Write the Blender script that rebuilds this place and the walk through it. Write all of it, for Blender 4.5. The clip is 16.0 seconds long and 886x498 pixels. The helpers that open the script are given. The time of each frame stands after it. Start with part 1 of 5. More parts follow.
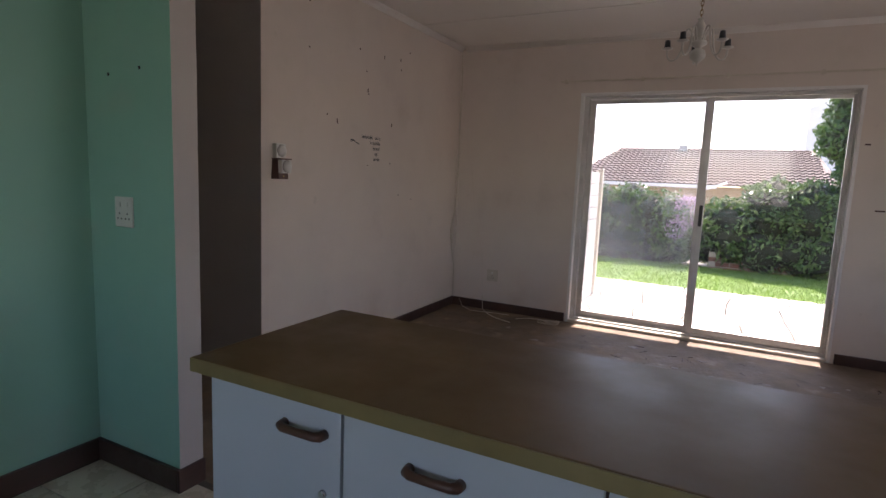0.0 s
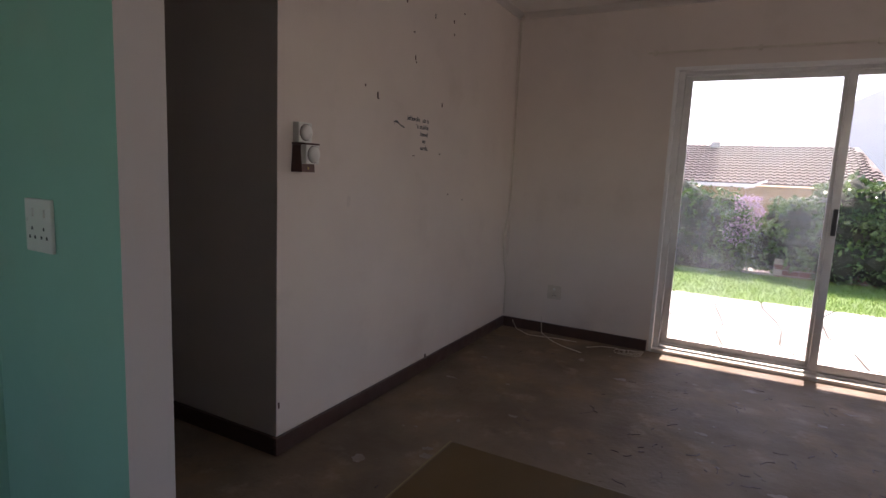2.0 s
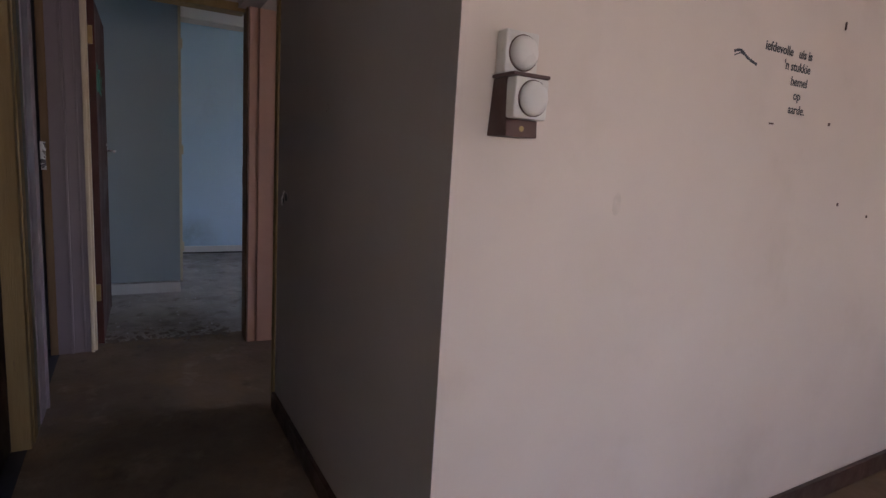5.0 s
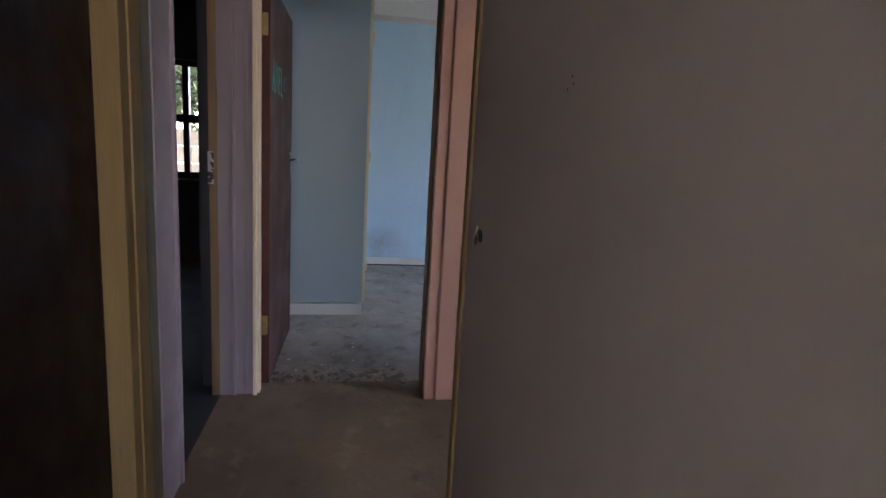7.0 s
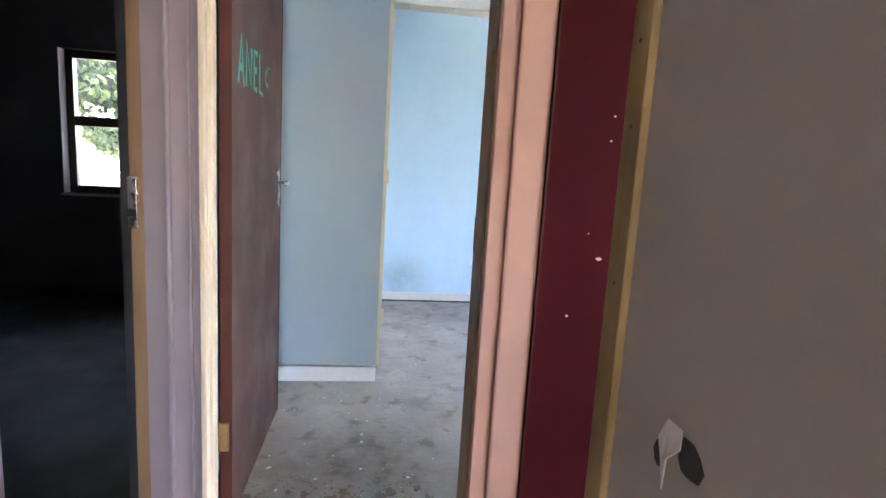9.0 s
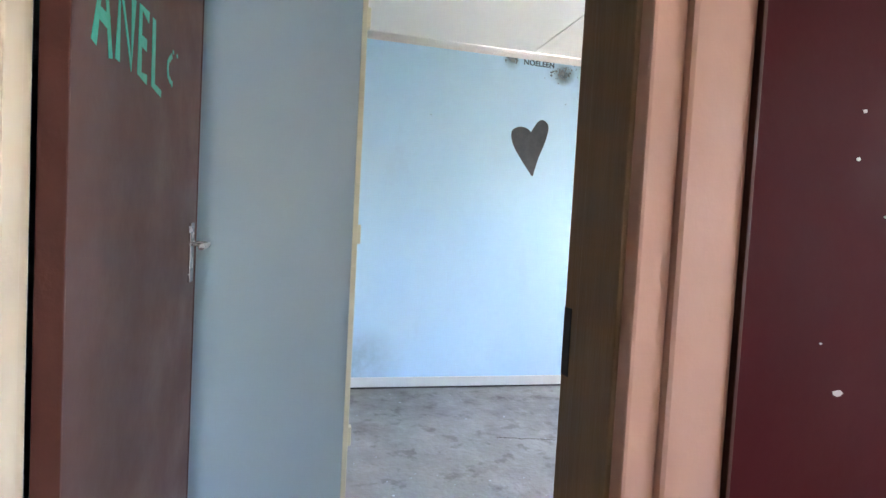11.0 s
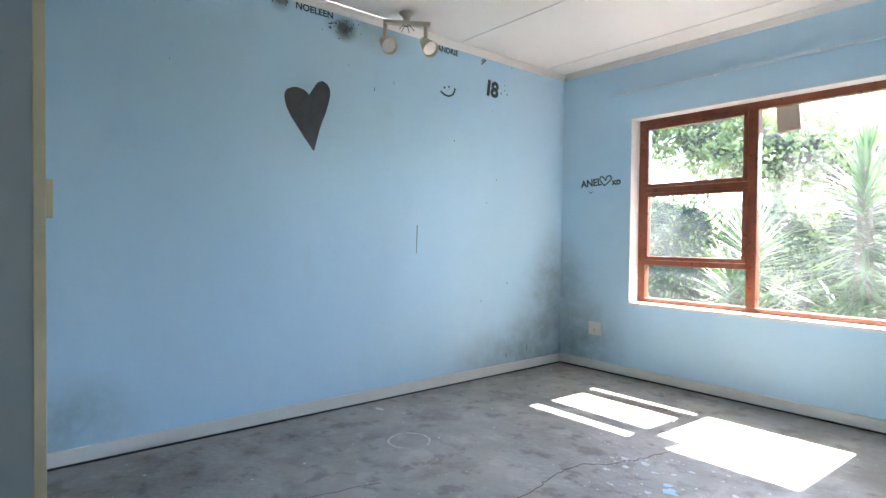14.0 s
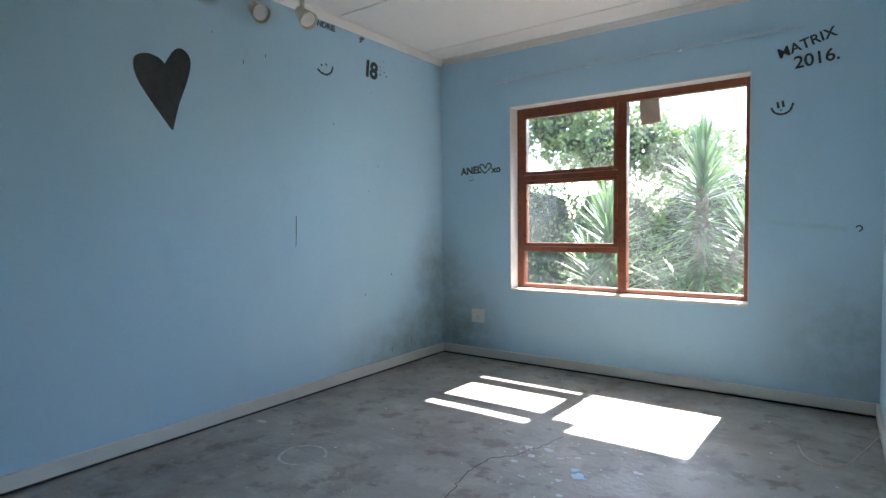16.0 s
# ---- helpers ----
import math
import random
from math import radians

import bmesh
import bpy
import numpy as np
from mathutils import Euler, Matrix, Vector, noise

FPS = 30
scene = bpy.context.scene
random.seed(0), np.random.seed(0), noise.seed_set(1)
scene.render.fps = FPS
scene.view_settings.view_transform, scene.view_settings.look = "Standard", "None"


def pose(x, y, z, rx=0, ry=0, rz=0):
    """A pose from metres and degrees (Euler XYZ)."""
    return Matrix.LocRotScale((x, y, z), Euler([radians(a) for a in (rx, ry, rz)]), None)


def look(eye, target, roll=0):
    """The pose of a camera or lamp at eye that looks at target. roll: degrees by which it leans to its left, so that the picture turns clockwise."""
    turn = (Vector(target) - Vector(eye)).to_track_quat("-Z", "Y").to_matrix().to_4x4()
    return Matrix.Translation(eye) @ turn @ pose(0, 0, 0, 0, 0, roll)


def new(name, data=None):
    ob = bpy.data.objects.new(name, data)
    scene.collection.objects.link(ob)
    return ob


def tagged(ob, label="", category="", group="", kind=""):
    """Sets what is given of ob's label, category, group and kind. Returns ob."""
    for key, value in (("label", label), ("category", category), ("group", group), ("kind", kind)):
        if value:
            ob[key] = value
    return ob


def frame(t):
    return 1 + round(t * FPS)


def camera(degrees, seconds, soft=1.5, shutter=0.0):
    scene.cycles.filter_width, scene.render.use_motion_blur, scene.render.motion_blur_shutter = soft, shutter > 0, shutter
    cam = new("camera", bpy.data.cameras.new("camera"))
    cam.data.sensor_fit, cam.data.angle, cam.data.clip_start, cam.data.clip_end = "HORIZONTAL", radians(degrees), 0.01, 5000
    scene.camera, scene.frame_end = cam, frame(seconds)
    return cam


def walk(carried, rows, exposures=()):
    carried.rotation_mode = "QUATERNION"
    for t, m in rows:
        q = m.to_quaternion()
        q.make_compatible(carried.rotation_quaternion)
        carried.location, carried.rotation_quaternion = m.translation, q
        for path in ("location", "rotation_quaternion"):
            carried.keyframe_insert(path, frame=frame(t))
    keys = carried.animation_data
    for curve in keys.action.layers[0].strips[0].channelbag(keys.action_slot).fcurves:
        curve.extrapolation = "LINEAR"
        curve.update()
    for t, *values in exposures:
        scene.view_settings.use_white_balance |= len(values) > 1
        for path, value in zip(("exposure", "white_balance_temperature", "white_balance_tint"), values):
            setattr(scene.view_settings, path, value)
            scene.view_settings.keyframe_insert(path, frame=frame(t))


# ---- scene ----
cam = camera(77.6, 16.0)
PATH = [
    (0, (2.499, -5.152, 1.346), (1.599, -3.386, 1.08), 2.4),
    (0.5, (2.308, -5.009, 1.333), (1.395, -3.25, 1.064), 2.5),
    (1, (2.105, -4.867, 1.321), (1.187, -3.111, 1.047), 2.6),
    (1.5, (1.941, -4.631, 1.312), (1.009, -2.883, 1.037), 2.6),
    (2, (1.743, -4.43, 1.307), (0.81, -2.683, 1.031), 2.6),
    (2.5, (1.567, -4.213, 1.31), (0.631, -2.468, 1.028), 2.6),
    (3, (1.443, -4.008, 1.271), (0.482, -2.275, 1.002), 2.5),
    (3.5, (1.391, -3.807, 1.233), (0.298, -2.152, 0.976), 2.7),
    (4, (1.296, -3.577, 1.25), (0.013, -2.071, 0.96), 3.0),
    (4.5, (1.159, -3.376, 1.253), (-0.334, -2.083, 0.943), 3.3),
    (5, (1.002, -3.27, 1.215), (-0.714, -2.29, 0.91), 3.6),
    (7.3, (-0.108, -3.026, 1.262), (-2.053, -2.709, 0.917), 3.1),
    (7.5, (-0.213, -3.009, 1.285), (-2.159, -2.707, 0.939), 3.0),
    (8, (-0.422, -2.998, 1.3), (-2.371, -2.701, 0.965), 3.1),
    (8.5, (-0.688, -2.985, 1.303), (-2.641, -2.698, 0.987), 3.4),
    (9, (-0.958, -2.997, 1.293), (-2.915, -2.726, 0.984), 3.4),
    (9.5, (-1.187, -3.015, 1.291), (-3.151, -2.739, 1.036), 3.4),
    (10, (-1.438, -3.028, 1.303), (-3.41, -2.743, 1.127), 3.5),
    (10.2, (-1.525, -3.052, 1.316), (-3.494, -2.732, 1.166), 3.4),
    (12.3, (-2.439, -3.1, 1.124), (-4.288, -2.337, 1.071), 2.3),
    (12.5, (-2.504, -3.098, 1.126), (-4.328, -2.279, 1.079), 2.0),
    (13, (-2.617, -3.07, 1.134), (-4.349, -2.07, 1.087), 1.6),
    (13.5, (-2.692, -3.016, 1.134), (-4.32, -1.855, 1.092), 1.0),
    (14, (-2.762, -2.993, 1.128), (-4.301, -1.717, 1.089), 0.6),
    (14.5, (-2.819, -2.975, 1.13), (-4.275, -1.605, 1.087), 0.3),
    (15, (-2.893, -2.968, 1.141), (-4.259, -1.507, 1.095), 0.0),
    (15.5, (-2.987, -2.977, 1.136), (-4.26, -1.435, 1.08), -0.3),
    (16, (-3.055, -2.986, 1.141), (-4.218, -1.36, 1.059), -0.5),
]
walk(cam, [(t, look(eye, target, roll)) for t, eye, target, roll in PATH], [(0, 2.05, 6800, 28), (2.0, 1.95, 6800, 30), (3.0, 2.08, 6800, 32), (4, 2.6, 6800, 34), (5, 3.1, 6800, 36), (7.3, 4.45, 6700, 28), (8, 5.15, 6700, 26), (9, 5.85, 6700, 26), (10.2, 5.85, 6700, 24), (12.3, 5.0, 6600, 22), (13.0, 4.82, 6550, 20), (13.5, 4.68, 6500, 20), (14, 4.5, 6400, 18), (15, 4.02, 6300, 16), (16, 3.6, 6200, 14)])

# ---- world, sun, exposure ----
SUN_ELEV = 51.5
world = bpy.data.worlds.new("sky")
scene.world = world
world.use_nodes = True
wn = world.node_tree
sky = wn.nodes.new("ShaderNodeTexSky")
sky.sky_type, sky.sun_disc = "NISHITA", False
sky.sun_elevation, sky.sun_rotation = radians(SUN_ELEV), 0.0
wn.links.new(sky.outputs[0], wn.nodes["Background"].inputs[0])
wn.nodes["Background"].inputs[1].default_value = 0.15
sun = new("sun", bpy.data.lights.new("sun", "SUN"))
sun.data.energy, sun.data.angle, sun.data.color = 3.7, radians(0.55), (1.0, 0.95, 0.87)
sun.matrix_world = look((1.9, 40, 40 * math.tan(radians(SUN_ELEV))), (0, 0, 0))


def window_light(name, eye, target, width, height, watts):
    """The sky's light in a window opening that the camera never faces."""
    l = bpy.data.lights.new(name, "AREA")
    l.shape, l.size, l.size_y, l.energy, l.color = "RECTANGLE", width, height, watts, (0.93, 0.97, 1.0)
    new(name, l).matrix_world = look(eye, target)


window_light("kitchen_window_light", (2.4, -8.02, 1.55), (2.4, -5, 1.5), 2.3, 1.0, 0.72)
window_light("dining_window_light", (5.22, -2.6, 1.45), (0, -2.2, 1.5), 1.4, 1.2, 1.7)
window_light("side_room_window_light", (-0.92, 1.08, 1.6), (-2.0, -1.5, 1.2), 0.85, 0.9, 0.8)


# ---- materials ----
def shader(name):
    m = bpy.data.materials.new(name)
    m.use_nodes = True
    t = m.node_tree
    return m, t, t.nodes["Principled BSDF"], t.nodes["Material Output"]


def node(t, kind, **inputs):
    n = t.nodes.new(kind)
    for k, v in inputs.items():
        n.inputs[k.replace("_", " ")].default_value = v
    return n


def wave(t, coords, scale, detail=4.0, lo=0.35, hi=0.65, rough=0.6):
    """A noise between 0 and 1, stretched so that lo..hi fills the range."""
    n = node(t, "ShaderNodeTexNoise", Scale=scale, Detail=detail, Roughness=rough)
    t.links.new(coords, n.inputs["Vector"])
    r = t.nodes.new("ShaderNodeMapRange")
    r.inputs["From Min"].default_value, r.inputs["From Max"].default_value = lo, hi
    t.links.new(n.outputs["Fac"], r.inputs["Value"])
    return r.outputs["Result"]


def blend(t, fac, a, b):
    n = t.nodes.new("ShaderNodeMix")
    n.data_type = "RGBA"
    for k, v in ((0, fac), (6, a), (7, b)):
        if isinstance(v, (int, float)):
            n.inputs[k].default_value = v
        elif isinstance(v, tuple):
            n.inputs[k].default_value = (*v, 1)
        else:
            t.links.new(v, n.inputs[k])
    return n.outputs[2]


def times(t, a, b):
    n = t.nodes.new("ShaderNodeMath")
    n.operation = "MULTIPLY"
    for k, v in ((0, a), (1, b)):
        if isinstance(v, (int, float)):
            n.inputs[k].default_value = v
        else:
            t.links.new(v, n.inputs[k])
    return n.outputs[0]


def surface(name, base, rough=0.6, other=None, scale=2.0, fine=40.0, grain=0.08, bump=0.05, metal=0.0, stains=(), stretch=(1, 1, 1), spread=0.0, gloss=0.0, shine=0.5):
    """base and other in large soft patches, fine grain, stains: (colour, scale, lo, hi, strength), spread: change from piece to piece."""
    m, t, p, out = shader(name)
    tc = t.nodes.new("ShaderNodeTexCoord")
    mp = t.nodes.new("ShaderNodeMapping")
    mp.inputs["Scale"].default_value = stretch
    t.links.new(tc.outputs["Object"], mp.inputs["Vector"])
    co = mp.outputs["Vector"]
    if other is None:
        other = tuple(min(1, c * 0.86) for c in base)
    col = blend(t, wave(t, co, scale), base, other)
    g = wave(t, co, fine, 3.0, 0.25, 0.75)
    dark = tuple(c * (1 - 2 * grain) for c in base)
    col = blend(t, times(t, g, grain * 2), col, dark)
    for c, s, lo, hi, k in stains:
        col = blend(t, times(t, wave(t, co, s, 5.0, lo, hi), k), col, c)
    if spread:
        oi = t.nodes.new("ShaderNodeObjectInfo")
        hsv = t.nodes.new("ShaderNodeHueSaturation")
        r = t.nodes.new("ShaderNodeMapRange")
        r.inputs["To Min"].default_value, r.inputs["To Max"].default_value = 1 - spread, 1 + spread
        t.links.new(oi.outputs["Random"], r.inputs["Value"])
        t.links.new(r.outputs["Result"], hsv.inputs["Value"])
        t.links.new(col, hsv.inputs["Color"])
        col = hsv.outputs["Color"]
    t.links.new(col, p.inputs["Base Color"])
    rr = t.nodes.new("ShaderNodeMapRange")
    rr.inputs["To Min"].default_value, rr.inputs["To Max"].default_value = max(0.02, rough - 0.1 - gloss), min(1, rough + 0.1)
    t.links.new(wave(t, co, scale * 3), rr.inputs["Value"])
    t.links.new(rr.outputs["Result"], p.inputs["Roughness"])
    p.inputs["Metallic"].default_value = metal
    p.inputs["Specular IOR Level"].default_value = shine
    if bump:
        b = t.nodes.new("ShaderNodeBump")
        b.inputs["Strength"].default_value, b.inputs["Distance"].default_value = min(1, bump * 4), 0.004
        t.links.new(g, b.inputs["Height"])
        t.links.new(b.outputs["Normal"], p.inputs["Normal"])
    return m


def spots_on(m, spots, colour, strength=0.85):
    """Damp stains: soft ragged blots round the given places (x, y, z, radius)."""
    t = m.node_tree
    p = t.nodes["Principled BSDF"]
    col = p.inputs["Base Color"].links[0].from_socket
    geo = t.nodes.new("ShaderNodeNewGeometry")
    for x, y, z, rad, sz in spots:
        mp = t.nodes.new("ShaderNodeMapping")
        mp.vector_type = "POINT"
        mp.inputs["Location"].default_value = (-x / rad, -y / rad, -z / rad / sz)
        mp.inputs["Scale"].default_value = (1 / rad, 1 / rad, 1 / rad / sz)
        t.links.new(geo.outputs["Position"], mp.inputs["Vector"])
        ln = t.nodes.new("ShaderNodeVectorMath")
        ln.operation = "LENGTH"
        t.links.new(mp.outputs["Vector"], ln.inputs[0])
        r = t.nodes.new("ShaderNodeMapRange")
        r.inputs["From Min"].default_value, r.inputs["From Max"].default_value = 1.0, 0.15
        t.links.new(ln.outputs["Value"], r.inputs["Value"])
        w = wave(t, geo.outputs["Position"], 7.0, 6.0, 0.1, 0.8, 0.65)
        col = blend(t, times(t, times(t, r.outputs["Result"], w), strength), col, colour)
    t.links.new(col, p.inputs["Base Color"])
    return m


def clear_glass(name, dust=0.03, haze=(0.75, 0.78, 0.8)):
    m, t, p, out = shader(name)
    t.nodes.remove(p)
    tr = t.nodes.new("ShaderNodeBsdfTransparent")
    tr.inputs[0].default_value = (0.96, 0.97, 0.96, 1)
    gl = t.nodes.new("ShaderNodeBsdfGlossy")
    gl.inputs["Roughness"].default_value = 0.02
    df = t.nodes.new("ShaderNodeBsdfTranslucent")
    df.inputs[0].default_value = (*haze, 1)
    fr = t.nodes.new("ShaderNodeFresnel")
    mx = t.nodes.new("ShaderNodeMixShader")
    t.links.new(fr.outputs[0], mx.inputs[0])
    t.links.new(tr.outputs[0], mx.inputs[1])
    t.links.new(gl.outputs[0], mx.inputs[2])
    m2 = t.nodes.new("ShaderNodeMixShader")
    tc = t.nodes.new("ShaderNodeTexCoord")
    t.links.new(times(t, wave(t, tc.outputs["Object"], 3.0, 8.0, 0.35, 0.75, 0.7), dust), m2.inputs[0])
    t.links.new(mx.outputs[0], m2.inputs[1])
    t.links.new(df.outputs[0], m2.inputs[2])
    t.links.new(m2.outputs[0], out.inputs["Surface"])
    return m


def leafy(name, a, b, rough=0.45, thin=0.42):
    m, t, p, out = shader(name)
    geo = t.nodes.new("ShaderNodeNewGeometry")
    col = blend(t, geo.outputs["Random Per Island"], a, b)
    t.links.new(col, p.inputs["Base Color"])
    p.inputs["Roughness"].default_value = rough
    tl = t.nodes.new("ShaderNodeBsdfTranslucent")
    t.links.new(col, tl.inputs[0])
    mx = t.nodes.new("ShaderNodeMixShader")
    mx.inputs[0].default_value = thin
    t.links.new(p.outputs[0], mx.inputs[1])
    t.links.new(tl.outputs[0], mx.inputs[2])
    t.links.new(mx.outputs[0], out.inputs["Surface"])
    return m


M = {}
M["cream"] = surface("cream_wall_paint", (0.74, 0.66, 0.58), 0.75, (0.68, 0.6, 0.53), 1.1, 55, 0.03, 0.012, stains=(((0.5, 0.42, 0.34), 2.3, 0.56, 0.8, 0.35), ((0.4, 0.33, 0.27), 11.0, 0.68, 0.8, 0.3)))
# The dining walls' cream again, greyed down to carry the passage's shade.
M["passage"] = surface("shade_greyed_cream_paint", (0.49, 0.45, 0.42), 0.7, (0.45, 0.41, 0.385), 1.0, 55, 0.03, 0.012, stains=(((0.42, 0.37, 0.33), 2.6, 0.58, 0.8, 0.3),))
M["green"] = surface("mint_green_wall_paint", (0.28, 0.535, 0.425), 0.6, (0.25, 0.49, 0.395), 1.2, 50, 0.04, 0.012, stains=(((0.36, 0.46, 0.38), 4.0, 0.55, 0.75, 0.4),))
M["blue"] = surface("light_blue_wall_paint", (0.52, 0.74, 0.88), 0.7, (0.46, 0.7, 0.86), 0.9, 50, 0.03, 0.015, stains=(((0.36, 0.5, 0.58), 3.0, 0.6, 0.85, 0.3),), stretch=(1, 1, 0.55))
M["ceiling"] = surface("white_ceiling_board", (0.86, 0.82, 0.77), 0.8, (0.83, 0.79, 0.74), 0.8, 40, 0.02, 0.02)
M["dining_floor"] = surface("bare_screed_with_glue", (0.235, 0.178, 0.125), 0.72, (0.15, 0.108, 0.073), 1.6, 26, 0.12, 0.16, stains=(((0.3, 0.2, 0.1), 2.2, 0.5, 0.7, 0.5), ((0.36, 0.3, 0.23), 4.5, 0.58, 0.74, 0.6), ((0.07, 0.055, 0.045), 7.0, 0.6, 0.75, 0.5), ((0.42, 0.37, 0.32), 24.0, 0.7, 0.78, 0.5)), gloss=0.0, shine=0.3)
M["bed_floor"] = surface("bare_grey_screed", (0.4, 0.38, 0.35), 0.55, (0.29, 0.272, 0.245), 1.8, 30, 0.12, 0.14, stains=(((0.15, 0.132, 0.11), 3.2, 0.54, 0.7, 0.6), ((0.13, 0.115, 0.09), 7.0, 0.56, 0.63, 0.55), ((0.5, 0.48, 0.45), 4.5, 0.55, 0.62, 0.35), ((0.5, 0.49, 0.47), 6.0, 0.62, 0.75, 0.4), ((0.75, 0.74, 0.72), 19.0, 0.73, 0.76, 0.8), ((0.12, 0.105, 0.09), 26.0, 0.7, 0.76, 0.6)), gloss=0.1)
M["brown_skirt"] = surface("dark_brown_skirting_paint", (0.085, 0.045, 0.035), 0.4, (0.06, 0.034, 0.027), 4, 40, 0.1, 0.03, stains=(((0.3, 0.25, 0.2), 14, 0.72, 0.8, 0.4),))
M["white_skirt"] = surface("white_skirting_paint", (0.72, 0.72, 0.69), 0.45, (0.66, 0.66, 0.63), 4, 40, 0.03, 0.02, stains=(((0.4, 0.38, 0.33), 9, 0.66, 0.8, 0.35),))
M["pink"] = surface("salmon_pink_frame_paint", (0.7, 0.43, 0.33), 0.45, (0.64, 0.385, 0.3), 3, 50, 0.04, 0.02, stains=(((0.35, 0.2, 0.14), 16, 0.7, 0.8, 0.4),))
M["lilac"] = surface("lilac_frame_paint", (0.29, 0.24, 0.265), 0.5, (0.255, 0.21, 0.235), 3, 50, 0.04, 0.02, stains=(((0.26, 0.2, 0.21), 15, 0.7, 0.8, 0.4),))
M["ivory"] = surface("ivory_frame_paint", (0.72, 0.62, 0.46), 0.45, (0.66, 0.56, 0.41), 3, 50, 0.04, 0.02, stains=(((0.4, 0.28, 0.16), 18, 0.7, 0.8, 0.5),))
M["ochre"] = surface("ochre_bare_timber", (0.36, 0.245, 0.095), 0.6, (0.28, 0.18, 0.065), 3, 30, 0.14, 0.05, stretch=(6, 6, 0.6), stains=(((0.1, 0.06, 0.03), 12, 0.7, 0.8, 0.6),))
M["jamb_brown"] = surface("stained_jamb_timber", (0.28, 0.17, 0.085), 0.6, (0.21, 0.125, 0.06), 3, 30, 0.14, 0.05, stretch=(6, 6, 0.6), stains=(((0.06, 0.04, 0.025), 12, 0.7, 0.8, 0.6),))
M["olive_board"] = surface("olive_grey_frame_paint", (0.18, 0.16, 0.11), 0.55, (0.15, 0.135, 0.09), 3, 40, 0.08, 0.03, stretch=(5, 5, 0.8), stains=(((0.1, 0.08, 0.05), 12, 0.7, 0.8, 0.5),))
# Near-black wall colour stands in for the unlit room's lack of light.
M["dim_room"] = surface("gloom_darkened_wall_paint", (0.075, 0.077, 0.088), 0.7, (0.06, 0.062, 0.07), 1.0, 55, 0.03, 0.012)
# Navy floor tone, taken further down for the same missing light.
M["dim_floor"] = surface("gloom_darkened_blue_floor", (0.03, 0.036, 0.05), 0.6, (0.022, 0.025, 0.034), 1.2, 40, 0.1, 0.03, stains=(((0.05, 0.055, 0.07), 3.0, 0.55, 0.75, 0.5),))
M["maroon"] = surface("maroon_door_paint", (0.075, 0.009, 0.012), 0.6, (0.062, 0.008, 0.01), 1.5, 45, 0.05, 0.02, shine=0.05)
M["brown_door"] = surface("brown_door_paint", (0.105, 0.06, 0.055), 0.55, (0.098, 0.055, 0.05), 1.2, 45, 0.05, 0.015, shine=0.15)
M["door_edge"] = surface("red_brown_door_edge", (0.085, 0.022, 0.015), 0.5, (0.06, 0.016, 0.011), 4, 45, 0.1, 0.04, shine=0.3, stains=(((0.5, 0.42, 0.35), 22, 0.74, 0.77, 0.8),))
M["dark_door"] = surface("dark_brown_door_paint", (0.028, 0.014, 0.012), 0.5, (0.022, 0.011, 0.01), 2, 45, 0.05, 0.02, shine=0.15)
M["aluminium"] = surface("dull_aluminium", (0.66, 0.64, 0.61), 0.42, (0.56, 0.54, 0.51), 5, 60, 0.06, 0.02, metal=0.45)
M["white_paint"] = surface("white_reveal_paint", (0.8, 0.79, 0.76), 0.55, (0.74, 0.72, 0.69), 3, 50, 0.03, 0.03)
M["red_wood"] = surface("varnished_red_hardwood", (0.24, 0.075, 0.035), 0.35, (0.17, 0.05, 0.025), 3, 30, 0.15, 0.04, stretch=(3, 3, 3))
M["dark_wood"] = surface("dark_hardwood", (0.05, 0.025, 0.017), 0.4, (0.035, 0.018, 0.012), 3, 30, 0.1, 0.03)
M["cupboard"] = surface("pale_grey_blue_board", (0.37, 0.455, 0.485), 0.5, (0.35, 0.43, 0.46), 0.8, 70, 0.02, 0.01, shine=0.3)
M["cup_edge"] = surface("yellowed_edging", (0.68, 0.62, 0.44), 0.5, (0.6, 0.54, 0.37), 5, 40, 0.05, 0.02)
M["worktop"] = surface("olive_brown_laminate", (0.145, 0.088, 0.034), 0.42, (0.118, 0.071, 0.028), 1.4, 60, 0.1, 0.0, shine=0.3)
M["worktop_edge"] = surface("worn_olive_edging", (0.26, 0.2, 0.085), 0.45, (0.2, 0.15, 0.06), 4, 60, 0.1, 0.02)
M["unit_white"] = surface("white_melamine", (0.54, 0.575, 0.61), 0.4, (0.51, 0.545, 0.58), 1.5, 60, 0.02, 0.01)
M["handle_wood"] = surface("brown_wood_handle", (0.12, 0.05, 0.03), 0.4, (0.085, 0.036, 0.022), 8, 60, 0.15, 0.03)
M["rafter"] = surface("brown_eave_timber", (0.15, 0.07, 0.03), 0.6, (0.12, 0.055, 0.022), 3, 30, 0.12, 0.04, stretch=(3, 3, 0.6))
M["black"] = surface("black_paint", (0.018, 0.018, 0.02), 0.5, (0.028, 0.028, 0.03), 6, 40, 0.05, 0.02)
M["steel"] = surface("worn_chrome", (0.62, 0.62, 0.62), 0.25, (0.5, 0.5, 0.5), 9, 60, 0.05, 0.0, metal=1.0)
M["brass"] = surface("tarnished_brass", (0.42, 0.3, 0.13), 0.4, (0.3, 0.2, 0.09), 12, 60, 0.1, 0.02, metal=0.8)
M["plastic"] = surface("white_plastic", (0.72, 0.71, 0.66), 0.35, (0.68, 0.67, 0.62), 5, 60, 0.02, 0.0)
M["plate_box"] = surface("brown_bracket", (0.1, 0.045, 0.035), 0.5, (0.07, 0.035, 0.028), 6, 60, 0.05, 0.02)
